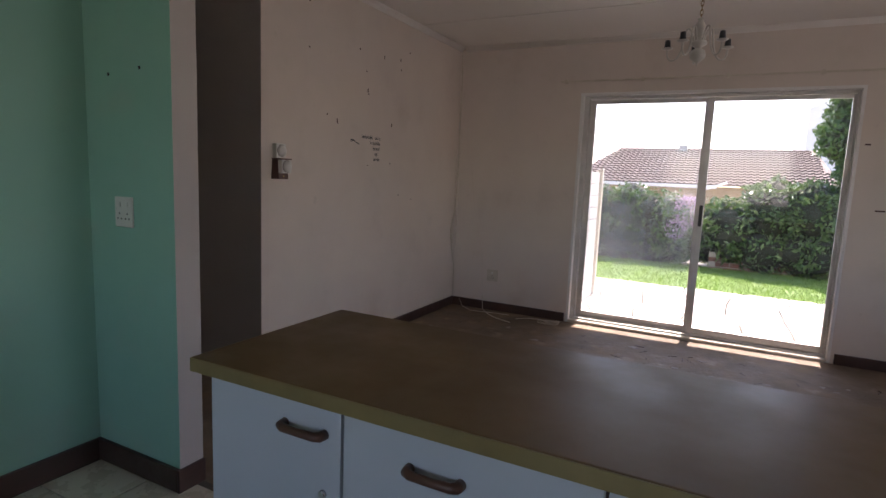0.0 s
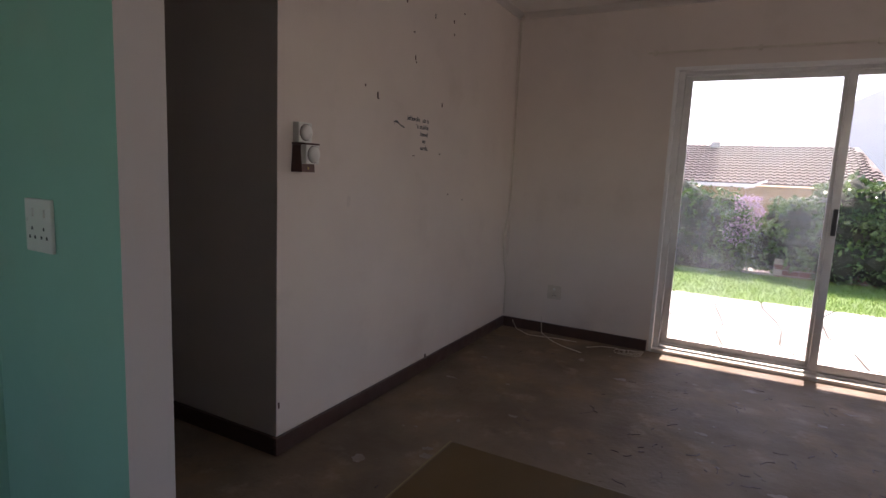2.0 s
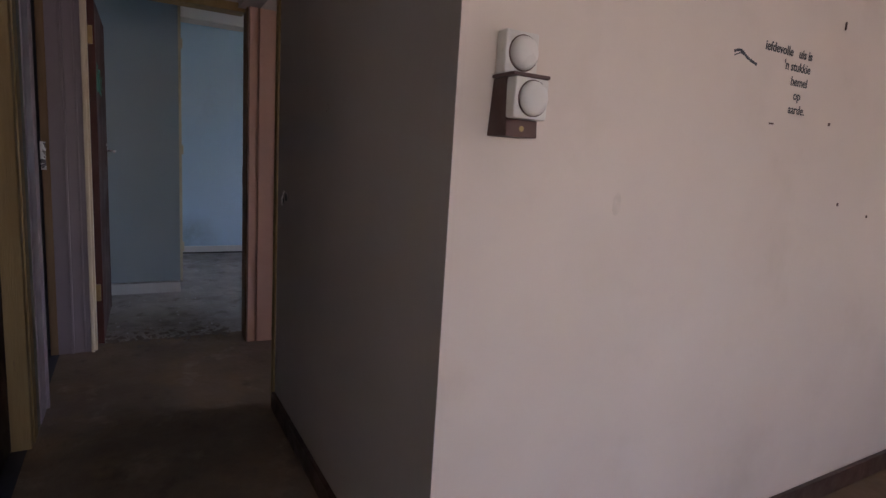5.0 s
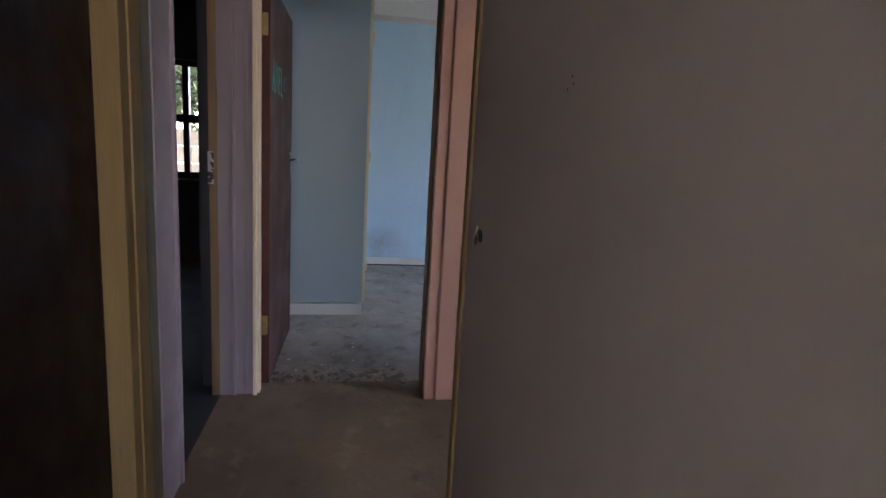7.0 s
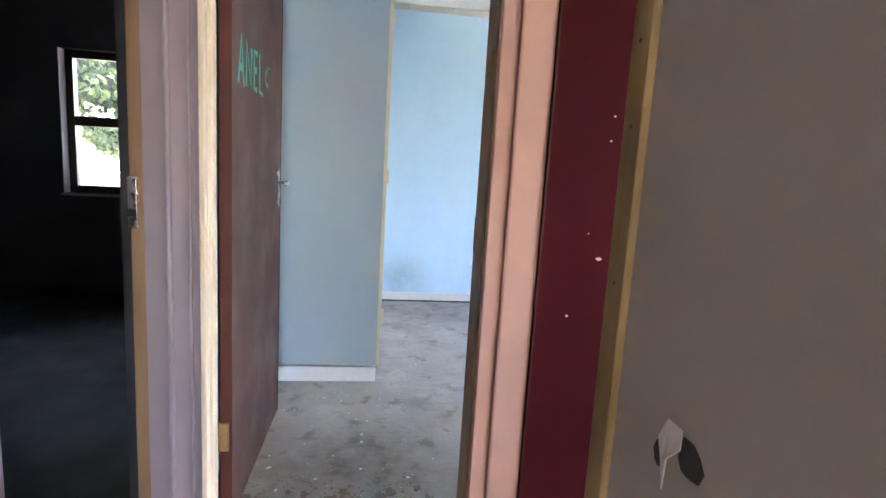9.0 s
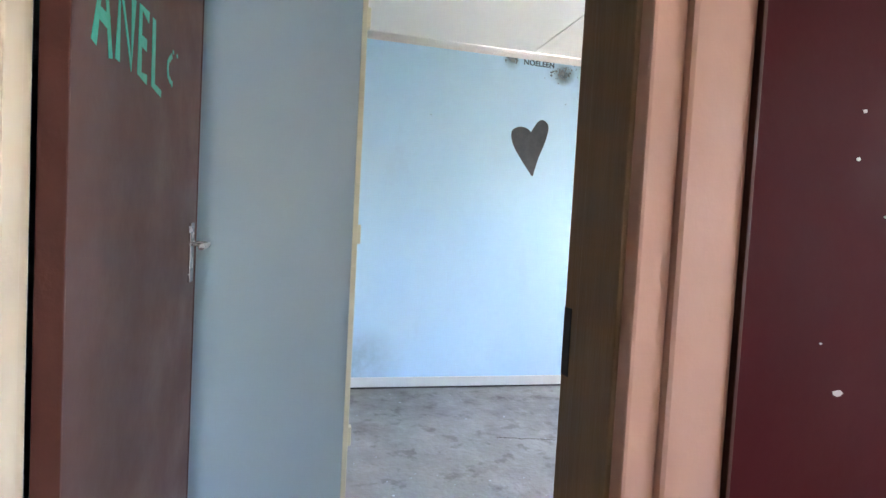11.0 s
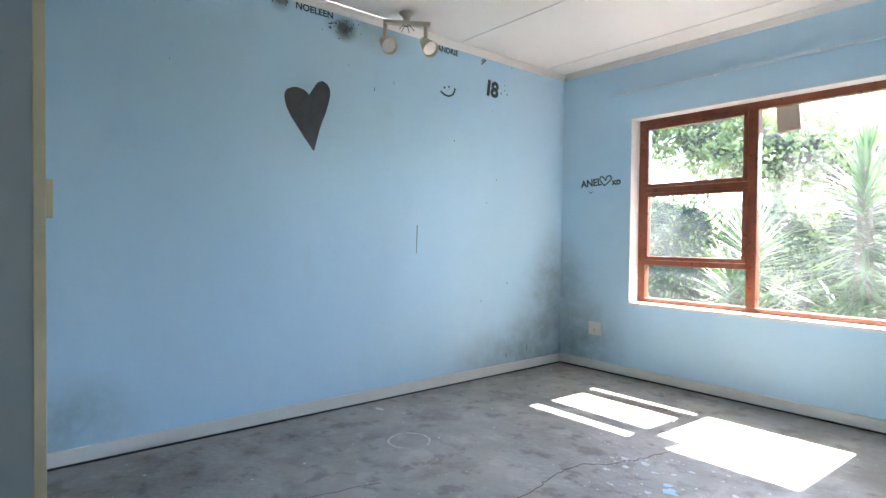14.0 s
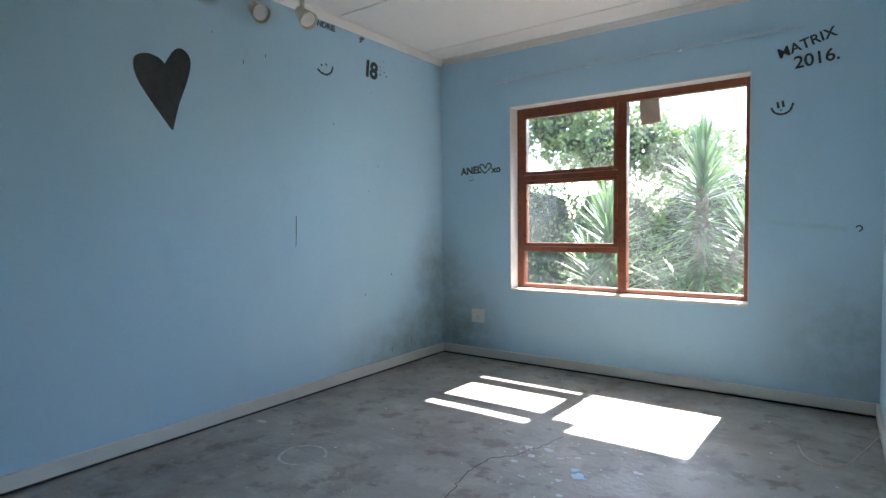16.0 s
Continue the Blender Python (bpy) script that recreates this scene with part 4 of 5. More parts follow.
def socket(name, label, m, w, h, pins=1, paint=M["plastic"]):
    """A wall socket in its own space: plate in the xz plane, standing out to -y."""
    s = thing(name, label, "socket")
    slab("plate", -w / 2, w / 2, -0.009, 0.0, -h / 2, h / 2, paint, s, bevel=0.003)
    for k in range(pins):
        cx = (k - (pins - 1) / 2) * w * 0.45
        slab("switch", cx - 0.009, cx + 0.009, -0.013, -0.008, h * 0.16, h * 0.32, M["plastic"], s, "rocker switch", 0.001)
        for dx, dz in ((0, 0.008), (-0.011, -0.012), (0.011, -0.012)):
            slab("pin_hole", cx + dx - 0.003, cx + dx + 0.003, -0.0096, -0.008, dz - h * 0.12 - 0.0035, dz - h * 0.12 + 0.0035, M["black"], s)
    s.matrix_world = m
    return s


socket("kitchen_socket", "yellowed white double socket on the mint green wall", pose(0.345, -3.7605, 1.145), 0.108, 0.122, 2)
socket("dining_socket", "painted-over cream socket low on the wall", pose(0.45, -0.0005, 0.355), 0.115, 0.115, 1, M["cable"])
socket("bedroom_socket", "white single socket on the blue wall", pose(-5.584, 1.0695, 0.362), 0.125, 0.115)
pegs = thing("wall_plugs", "two black wall plugs in the mint green wall", "wall plug", kind="stuff")
bm = bmesh.new()
for x, z in ((0.268, 1.687), (0.461, 1.703)):
    box(bm, x - 0.004, x + 0.004, -3.764, -3.76, z - 0.006, z + 0.006)
part("plugs", bm, M["black"], pegs)

wire = thing("corner_cable", "cream cable running down the room corner, hanging loose", "cable")
bm = bmesh.new()
tube(bm, [(0.012, -0.02, 2.548), (0.02, -0.016, 2.3), (0.016, -0.018, 1.9), (0.018, -0.018, 1.5), (0.014, -0.02, 1.1), (0.012, -0.06, 0.95), (0.008, -0.11, 0.8), (0.01, -0.08, 0.6), (0.016, -0.022, 0.42), (0.02, -0.02, 0.1)], 0.005, 6)
part("cable", bm, M["cable"], wire)
bm = bmesh.new()
box(bm, 0.0, 0.02, -0.018, 0.0, 0.62, 2.548, 0.002)
part("conduit", bm, M["cream"], wire, "painted conduit strip")
floor_wire = thing("floor_cables", "dirty white cables trailing from the wall onto the floor", "cable")
bm = bmesh.new()
for r_c, pts in zip((0.003, 0.0035, 0.003), ([(0.1, -0.025, 0.07), (0.16, -0.06, 0.006), (0.3, -0.17, 0.006), (0.42, -0.16, 0.006), (0.55, -0.13, 0.006), (0.7, -0.13, 0.006)], [(0.36, -0.022, 0.14), (0.362, -0.022, 0.1), (0.38, -0.05, 0.006), (0.5, -0.2, 0.006), (0.62, -0.3, 0.006), (0.8, -0.38, 0.006)], [(0.8, -0.22, 0.006), (0.9, -0.12, 0.006), (1.0, -0.1, 0.006), (1.08, -0.14, 0.006)])):
    tube(bm, pts, r_c, 6)
part("cable", bm, M["cable"], floor_wire)
coil = thing("cable_coil", "small coil of dirty white cable on the floor", "cable coil")
bm = bmesh.new()
for k in range(4):
    pts = [(1.10 + 0.02 * k + (0.1 - 0.016 * k) * math.cos(t), -0.16 - 0.004 * k + (0.07 - 0.009 * k) * math.sin(t + 0.2 * k), 0.004 + 0.007 * k + 0.002 * math.sin(3 * t)) for t in [i * math.pi / 12 for i in range(25)]]
    tube(bm, pts, 0.0022, 6)
part("loops", bm, M["cable"], coil)
line = thing("wall_cable", "thin cable painted onto the wall beside the socket", "cable")
bm = bmesh.new()
tube(bm, [(0.09, -0.004, 2.4), (0.14, -0.004, 1.6), (0.22, -0.004, 1.0), (0.33, -0.004, 0.55), (0.362, -0.012, 0.1)], 0.0012, 6)
part("cable", bm, M["cream"], line)

lining = thing("door_lining", "white painted plaster lining round the sliding door", "door lining", kind="structure")
bm = bmesh.new()
box(bm, 1.222, 1.247, -0.004, 0.058, 0.0, 2.118, 0.002)
box(bm, 3.313, 3.336, -0.004, 0.058, 0.0, 2.118, 0.002)
box(bm, 1.222, 3.336, -0.005, 0.058, 2.112, 2.136, 0.002)
part("lining", bm, M["white_paint"], lining)
setting(slab("door_sill", 1.247, 3.313, -0.012, 0.05, 0.0, 0.028, M["paving"], bevel=0.006), "worn stone sill under the sliding door", "sill")

# torn switch hole in the passage wall
torn = thing("torn_switch_hole", "torn hole in the passage wall with a white paper flap", "wall hole")
# No recess is cut: raised black blots stand for the hole's shaded inside.
bm = bmesh.new()
patch(bm, -1.402, 1.03, 0.026, on_passage, 9, 0.35, 0.9, 0.002)
part("hole", bm, M["black"], torn, "flat black blot for the shade in the hole")
bm = bmesh.new()
patch(bm, -1.45, 1.012, 0.013, on_passage, 8, 0.3, 1.4, 0.002)
part("hole", bm, M["black"], torn, "flat black blot for the shade in the hole")
bm = bmesh.new()
q = [bm.verts.new(on_passage(u, v, h)) for u, v, h in ((-1.452, 1.03, 0.003), (-1.437, 1.056, 0.004), (-1.412, 1.056, 0.004), (-1.4, 1.042, 0.012), (-1.414, 1.026, 0.016), (-1.422, 0.99, 0.012), (-1.436, 1.014, 0.008))]
top = bmesh.ops.extrude_face_region(bm, geom=[bm.faces.new(q)])["geom"]
bmesh.ops.translate(bm, verts=[v for v in top if isinstance(v, bmesh.types.BMVert)], vec=(0, -0.0015, 0))
part("flap", bm, M["white_paint"], torn, "torn white paper flap")
pins = thing("screw_holes", "small screw holes in the passage wall", "screw hole", kind="stuff")
bm = bmesh.new()
for u, v in ((-0.862, 1.366), (-0.847, 1.386), (-0.839, 1.373)):
    patch(bm, u, v, 0.0022, on_passage, 8, 0.2)
part("holes", bm, M["plate_box"], pins)

# flecks on the maroon door, in its own space: along the leaf, height
fleck_mesh = bmesh.new()
patch(fleck_mesh, 0, 0, 0.006, lambda u, v, h: Vector((u, -0.0376 - h, v)), 7, 0.4)
first = part("paint_fleck", fleck_mesh, M["white_paint"], red, "pale paint fleck")
for u, v, k in ((0.196, 1.503, 0.7), (0.278, 1.511, 0.7), (0.191, 1.431, 0.7), (0.284, 1.436, 1.0), (0.253, 1.347, 0.5), (0.424, 1.218, 0.6), (0.105, 0.89, 0.9), (0.367, 0.873, 1.0), (0.441, 0.892, 1.0), (0.423, 1.766, 1.7), (0.3, 0.6, 0.8), (0.15, 1.15, 0.4)):
    f = new("paint_fleck", first.data)
    f.parent = red
    f.matrix_basis = Matrix.Translation((u, 0, v - 0.045)) @ Matrix.Diagonal((k, 1, k, 1))
first.matrix_basis = Matrix.Translation((0.19, 0, 1.028)) @ Matrix.Diagonal((1.9, 1, 1.2, 1))

# name on the bedroom door
on_door = Matrix(((1, 0, 0, 0), (0, 0, -1, -0.0408), (0, 1, 0, 0), (0, 0, 0, 1)))
bm = bmesh.new()


def on_leaf(u, v, h):
    return Vector((u, -0.0376 - h, v))


for glyph in ([(0.088, 1.513), (0.124, 1.663), (0.161, 1.507)], [(0.103, 1.567), (0.153, 1.563)], [(0.193, 1.513), (0.198, 1.657), (0.266, 1.519), (0.271, 1.651)], [(0.361, 1.519), (0.313, 1.521), (0.313, 1.651), (0.366, 1.647)], [(0.315, 1.587), (0.355, 1.587)], [(0.402, 1.657), (0.405, 1.519), (0.466, 1.513)]):
    stroke(bm, glyph, 0.021, on_leaf)
stroke(bm, smooth([(0.549, 1.621), (0.518, 1.597), (0.523, 1.567), (0.560, 1.555)]), 0.012, on_leaf)
for u in (0.56, 0.597):
    patch(bm, u, 1.633, 0.007, on_leaf)
part("painted_name", bm, M["teal"], door, "turquoise brushed lettering")

# ---- bedroom things ----
heart = thing("painted_heart", "large charcoal heart brushed on the blue wall", "wall painting")
outline = smooth([(-1.496, 1.993), (-1.53, 2.018), (-1.59, 2.026), (-1.645, 2.0), (-1.658, 1.95), (-1.635, 1.875), (-1.57, 1.78), (-1.5, 1.69), (-1.464, 1.65), (-1.45, 1.69), (-1.42, 1.8), (-1.375, 1.92), (-1.352, 2.02), (-1.362, 2.068), (-1.4, 2.094), (-1.44, 2.08), (-1.475, 2.03), (-1.496, 1.993)], 5)[:-1]
bm = bmesh.new()
bm.faces.new([bm.verts.new(on_bed_west(u, v, 0.0)) for u, v in outline])
up = bmesh.ops.extrude_face_region(bm, geom=list(bm.faces))["geom"]
bmesh.ops.translate(bm, verts=[v for v in up if isinstance(v, bmesh.types.BMVert)], vec=(0.0012, 0, 0))
part("heart", bm, M["heart"], heart)


def wall_words(label, text, m, size, **more):
    w = thing("wall_writing", label, "graffiti", "writing on the bedroom walls")
    letters("inscription", text, m, size, M["marker"], w, **more)
    return w


def west_at(y, z, tilt=0.0):
    return Matrix.Translation((-5.9593, y + 0.058, z + 0.02)) @ WEST_TEXT @ Matrix.Rotation(radians(tilt), 4, "Z")


def north_at(x, z, tilt=0.0):
    return Matrix.Translation((x, 1.0693, z)) @ Matrix.Rotation(radians(90), 4, "X") @ Matrix.Rotation(radians(tilt), 4, "Z")


wall_words("black hand-written name under the ceiling", "NO\u00cbLEEN", west_at(-1.59, 2.505), 0.058, weight=0.0015, spacing=1.02)
wall_words("black hand-written name under the ceiling", "ANDRIE", west_at(-0.475, 2.498), 0.058, weight=0.0015, spacing=1.0)
wall_words("black hand-written initials under the ceiling", "\u00b7JP", west_at(-0.035, 2.5), 0.052, weight=0.0018, shear=0.2)
wall_words("bold black hand-painted number", "18", west_at(0.01, 2.265, -4), 0.17, weight=0.007, shear=0.05, spacing=0.8)
wall_words("black hand-written word beside the window", "MATRIX", north_at(-3.365, 2.165, 17), 0.085, weight=0.0016)
wall_words("black hand-written year beside the window", "2016.", north_at(-3.285, 2.09, 6), 0.105, weight=0.0016)
w = wall_words("black hand-written name with a small heart", "ANEL", north_at(-5.75, 1.588, 3), 0.085, weight=0.0032)
letters("inscription", "xo", north_at(-5.44, 1.592, 2), 0.08, M["marker"], w, weight=0.003)
bm = bmesh.new()
stroke(bm, smooth([(-5.512, 1.590), (-5.557, 1.640), (-5.547, 1.670), (-5.517, 1.655), (-5.502, 1.635), (-5.487, 1.665), (-5.457, 1.670), (-5.450, 1.640), (-5.512, 1.590)]), 0.011, on_bed_north)
part("small_heart", bm, M["marker"], w)
for u in (-5.655, -5.635):
    bm = bmesh.new()
    patch(bm, u, 1.565, 0.004, on_bed_north)
    part("dot", bm, M["marker"], w)
bm = bmesh.new()
stroke(bm, smooth([(-5.672, 1.550), (-5.652, 1.535), (-5.627, 1.545)]), 0.005, on_bed_north)
part("small_smile", bm, M["marker"], w)


def face_mark(label, pts, eyes, width, lay):
    f = thing("smiley_drawing", label, "graffiti", "smileys on the bedroom walls")
    bm = bmesh.new()
    stroke(bm, smooth(pts), width, lay)
    part("mouth", bm, M["marker"], f)
    for a, b in eyes:
        bm = bmesh.new()
        stroke(bm, [a, b], width, lay)
        part("eye", bm, M["marker"], f)


face_mark("black hand-drawn smiling face", [(-0.44, 2.205), (-0.4, 2.185), (-0.355, 2.182), (-0.315, 2.205), (-0.295, 2.25)], [((-0.405, 2.232), (-0.398, 2.243)), ((-0.362, 2.245), (-0.355, 2.255))], 0.014, on_bed_west)
face_mark("black hand-drawn smiling face beside the window", [(-3.405, 1.868), (-3.385, 1.835), (-3.345, 1.822), (-3.305, 1.84), (-3.288, 1.885)], [((-3.372, 1.9), (-3.365, 1.86)), ((-3.345, 1.905), (-3.338, 1.865)), ((-3.355, 1.85), (-3.35, 1.845))], 0.012, on_bed_north)
ex = thing("exclamation_marks", "two dotted black exclamation marks beside the number", "graffiti")
for u, v, r in ((0.2, 2.4, 0.004), (0.2, 2.36, 0.004), (0.2, 2.3, 0.008), (0.24, 2.41, 0.004), (0.24, 2.37, 0.005), (0.245, 2.33, 0.007), (0.27, 2.3, 0.008), (0.205, 2.335, 0.004)):
    bm = bmesh.new()
    patch(bm, u, v, r, on_bed_west)
    part("dot", bm, M["marker"], ex)
sc = thing("turquoise_scribble", "faint turquoise brush line on the blue wall", "graffiti")
bm = bmesh.new()
stroke(bm, smooth([(-3.41, 1.155), (-3.3, 1.135), (-3.2, 1.125), (-3.1, 1.12), (-3.0, 1.1)]), 0.03, on_bed_north, 0.0006)
part("line", bm, surface("faint_turquoise", (0.42, 0.67, 0.78), 0.7, (0.47, 0.7, 0.82), 12, 60, 0.05, 0.0), sc)
bm = bmesh.new()
stroke(bm, smooth([(-2.965, 1.115), (-2.945, 1.125), (-2.935, 1.105), (-2.95, 1.09)]), 0.008, on_bed_north)
part("tail", bm, M["marker"], sc)
scr = thing("wall_scratches", "thin dark scratches and pits in the blue wall", "scratch", kind="stuff")
bm = bmesh.new()
stroke(bm, [(-0.645, 1.2), (-0.647, 1.1), (-0.65, 1.005), (-0.655, 0.995)], 0.005, on_bed_west)
for u, v, h in ((-0.86, 2.2, 0.04), (-1.02, 2.13, 0.05), (-1.22, 2.24, 0.012), (-0.3, 1.86, 0.03), (0.1, 2.15, 0.025), (0.16, 1.6, 0.03), (0.05, 1.4, 0.02), (0.3, 0.75, 0.03), (0.0, 0.62, 0.03), (0.55, 0.2, 0.09), (0.3, 0.15, 0.07), (-2.3, 2.05, 0.01), (0.6, 2.5, 0.02), (0.32, 2.53, 0.012)):
    stroke(bm, [(u, v), (u + 0.002, v - h / 3), (u, v - h * 0.6)], 0.0032, on_bed_west)
part("scratches", bm, M["marker"], scr)
mould = thing("mould_patches", "black mould eaten into the paint under the ceiling", "mould", kind="stuff")
bm = bmesh.new()
for k in range(24):
    patch(bm, -1.69 + 0.05 * random.uniform(-1, 1), 2.525 + 0.022 * random.uniform(-1, 1), random.uniform(0.004, 0.011), on_bed_west, 7, 0.6, 1.6)
for k in range(95):
    a, q = random.uniform(0, 6.28), abs(random.gauss(0, 0.6))
    patch(bm, -1.265 + 0.13 * q * math.cos(a), 2.475 + 0.06 * q * math.sin(a), random.uniform(0.004, 0.012), on_bed_west, 7, 0.6)
part("mould", bm, surface("grey_mould", (0.1, 0.105, 0.1), 0.9, (0.3, 0.32, 0.32), 14, 60, 0.1, 0.0), mould)

spot = thing("spotlight_bar", "cream two-lamp spotlight bar under the ceiling", "spotlight", at=(-5.745, -0.85, -0.03))
bm = bmesh.new()
box(bm, -0.155, 0.155, -0.022, 0.022, 2.562, 2.584, 0.004)
bmesh.ops.rotate(bm, verts=bm.verts, matrix=Matrix.Rotation(radians(58), 3, "Z"))
part("bar", bm, M["cream_metal"], spot, "cream bar")
bm = bmesh.new()
lathe(bm, [(0.05, H + 0.03), (0.05, H + 0.02), (0.03, H + 0.004), (0.02, 2.584)], 18)
part("rose", bm, M["cream_metal"], spot)
bm = bmesh.new()
for k in range(5):
    a = k * 1.1
    tube(bm, [(0, 0, 2.55), (0.02 * math.cos(a), 0.02 * math.sin(a), 2.56), (0.05 * math.cos(a), 0.05 * math.sin(a), 2.53)], 0.002, 5)
part("wires", bm, M["black"], spot, "loose black wires")
for dx, dy, aim in ((-0.075, -0.12, (0.8, -0.15, -0.5)), (0.075, 0.1, (0.7, -0.1, -0.6))):
    bm = bmesh.new()
    tube(bm, [(dx, dy, 2.562), (dx, dy, 2.452)], 0.013, 10)
    turn = Vector(aim).to_track_quat("Z", "Y").to_matrix().to_4x4()
    head = part("lamp_arm", bm, M["cream_metal"], spot)
    bm = bmesh.new()
    lathe(bm, [(0.014, -0.065), (0.031, -0.06), (0.036, -0.025), (0.05, 0.042), (0.055, 0.07), (0.05, 0.07), (0.043, 0.035), (0.03, -0.01)], 22, Matrix.Translation((dx + 0.015, dy, 2.43)) @ turn)
    part("lamp_shade", bm, M["cream_metal"], head, "cream bell-shaped shade")
    bm = bmesh.new()
    lathe(bm, [(0.008, -0.008), (0.04, 0.02), (0.045, 0.05), (0.042, 0.052)], 20, Matrix.Translation((dx + 0.015, dy, 2.43)) @ turn)
    part("bulb", bm, M["aluminium"], head, "dull reflector bulb")

crail = thing("bedroom_curtain_rail", "white painted curtain rail above the bedroom window", "curtain rail")
slab("rail", -5.43, -3.22, 1.045, 1.056, 2.325, 2.347, M["rail_paint"], crail, bevel=0.003)
for x in (-5.3, -4.6, -3.95, -3.35):
    b = slab("bracket", x - 0.01, x + 0.01, 1.043, 1.07, 2.32, 2.352, M["rail_paint"], crail, bevel=0.002)

# floor marks
ring = thing("chalk_ring", "faint white ring on the grey floor", "floor mark")
bm = bmesh.new()
stroke(bm, [(-5.222 + 0.115 * math.cos(t) * (1 + 0.05 * math.sin(3 * t)), -1.185 + 0.115 * math.sin(t)) for t in [0.3 + i * 5.4 / 40 for i in range(41)]], 0.013, on_floor, 0.0006)
part("ring", bm, surface("chalk_on_screed", (0.62, 0.61, 0.58), 0.8, (0.4, 0.39, 0.37), 25, 60, 0.1, 0.0), ring)
paint = thing("paint_splashes", "white and pale blue paint splashes on the floor", "paint splash", kind="stuff")
bm = bmesh.new()
for u, v, r in ((-5.79, -1.1, 0.05), (-4.27, -0.65, 0.03), (-4.23, -0.54, 0.04), (-4.33, -0.56, 0.035), (-4.14, -0.6, 0.025), (-4.07, -0.55, 0.022), (-4.31, -0.75, 0.028), (-3.78, -0.55, 0.03), (-4.05, -0.82, 0.026), (-4.2, -0.88, 0.02), (-4.38, -0.6, 0.018), (-4.03, -0.45, 0.02), (-3.9, -0.35, 0.014), (-4.5, -0.45, 0.014), (-3.99, -0.95, 0.024)):
    patch(bm, u, v + 0.1, r, on_floor, 12, 0.6, 0.7, 0.0008)
    for k in range(5):
        patch(bm, u + random.gauss(0, 0.09), v + 0.1 + random.gauss(0, 0.09), random.uniform(0.003, 0.01), on_floor, 7, 0.4, 1.0, 0.0008)
for k in range(170):
    patch(bm, random.uniform(-5.9, -2.8), random.uniform(-2.9, 0.9), random.choice((0.003, 0.004, 0.005, 0.009)), on_floor, 7, 0.4, 1.0, 0.0008)
for k in range(60):
    patch(bm, random.uniform(-3.9, -2.85), random.uniform(-3.4, -2.75), random.choice((0.003, 0.004, 0.006, 0.009)), on_floor, 7, 0.5, 1.0, 0.0008)
part("splashes", bm, surface("dried_white_paint", (0.7, 0.72, 0.73), 0.6, (0.58, 0.63, 0.66), 9, 60, 0.05, 0.0), paint)
bm = bmesh.new()
patch(bm, -3.997, -0.64, 0.055, on_floor, 14, 0.6, 0.8, 0.0009)
patch(bm, -4.03, -0.585, 0.03, on_floor, 10, 0.6, 0.8, 0.0009)
part("blue_splash", bm, M["blue"], paint, "pale blue splash")
crack = thing("floor_crack", "jagged dark crack across the screed", "crack")
bm = bmesh.new()
way = []
base_pts = smooth([(-4.36, -1.55), (-4.385, -1.22), (-4.43, -1.0), (-4.42, -0.79), (-4.335, -0.68), (-4.28, -0.5), (-4.245, -0.335), (-4.15, 0.1)], 8)
for i, (u, v) in enumerate(base_pts):
    way.append((u + random.uniform(-0.008, 0.008), v + 0.1 + random.uniform(-0.008, 0.008)))
stroke(bm, way, 0.0045, on_floor, 0.0007)
stroke(bm, [(-4.95 + 0.01 * k + random.uniform(-0.008, 0.008), -1.95 + 0.05 * k) for k in range(8)], 0.004, on_floor, 0.0007)
part("crack", bm, M["plate_box"], crack)
fw = thing("floor_wire", "thin white wire loop lying by the wall", "cable")
bm = bmesh.new()
tube(bm, [(-3.2, 0.34, 0.004), (-3.17, 0.2, 0.004), (-3.12, 0.12, 0.004), (-3.04, 0.12, 0.004), (-2.98, 0.22, 0.006), (-2.9, 0.46, 0.03), (-2.858, 0.5, 0.08)], 0.003, 6)
part("wire", bm, M["cable"], fw)
tube_bits = thing("floor_debris", "crumbled glue and grit on the bare screed", "debris", kind="stuff")
verts, faces = [], []


def crumb(x, y, r):
    n = len(verts)
    a = random.uniform(0, 6.28)
    for k in range(4):
        t = a + k * math.pi / 2
        q = r * random.uniform(0.5, 1.2)
        verts.append((x + q * math.cos(t), y + q * math.sin(t), 0.0004))
    verts.append((x, y, r * random.uniform(0.3, 0.7)))
    faces.extend([(n + k, n + (k + 1) % 4, n + 4) for k in range(4)])


for k in range(700):
    crumb(random.gauss(-2.82, 0.16), random.uniform(-3.45, -2.7), random.uniform(0.002, 0.008))
for k in range(420):
    crumb(random.uniform(0.1, 4.0), random.uniform(-2.4, -0.15), random.uniform(0.002, 0.007))
for k in range(250):
    crumb(random.uniform(-2.6, 0.6), random.uniform(-3.6, -2.75), random.uniform(0.002, 0.006))
me = bpy.data.meshes.new("debris")
me.from_pydata(verts, [], faces)
me.materials.append(M["dining_floor"])
ob = new("crumbs", me)
ob.parent = tube_bits
M["threshold"] = surface("dirty_brown_screed", (0.19, 0.16, 0.135), 0.85, (0.12, 0.098, 0.08), 9, 40, 0.15, 0.1)
edge = thing("broken_threshold", "crumbling brown screed edge and pits in the doorway", "debris", kind="stuff")
for name_t, paint_t, count, lo, hi, lift in (("screed_lumps", M["threshold"], 70, 0.012, 0.05, 0.002), ("pits", M["plate_box"], 190, 0.002, 0.009, 0.0025)):
    bm = bmesh.new()
    for k in range(count):
        patch(bm, random.gauss(-2.84, 0.06), random.uniform(-3.47, -2.71), random.uniform(lo, hi), on_floor, 11, 0.65, random.uniform(0.4, 0.8), lift * random.uniform(0.4, 1.0))
    part(name_t, bm, paint_t, edge)
flake = thing("peeling_screed", "curled dark glue flakes on the dining floor", "debris", kind="stuff")
bm = bmesh.new()
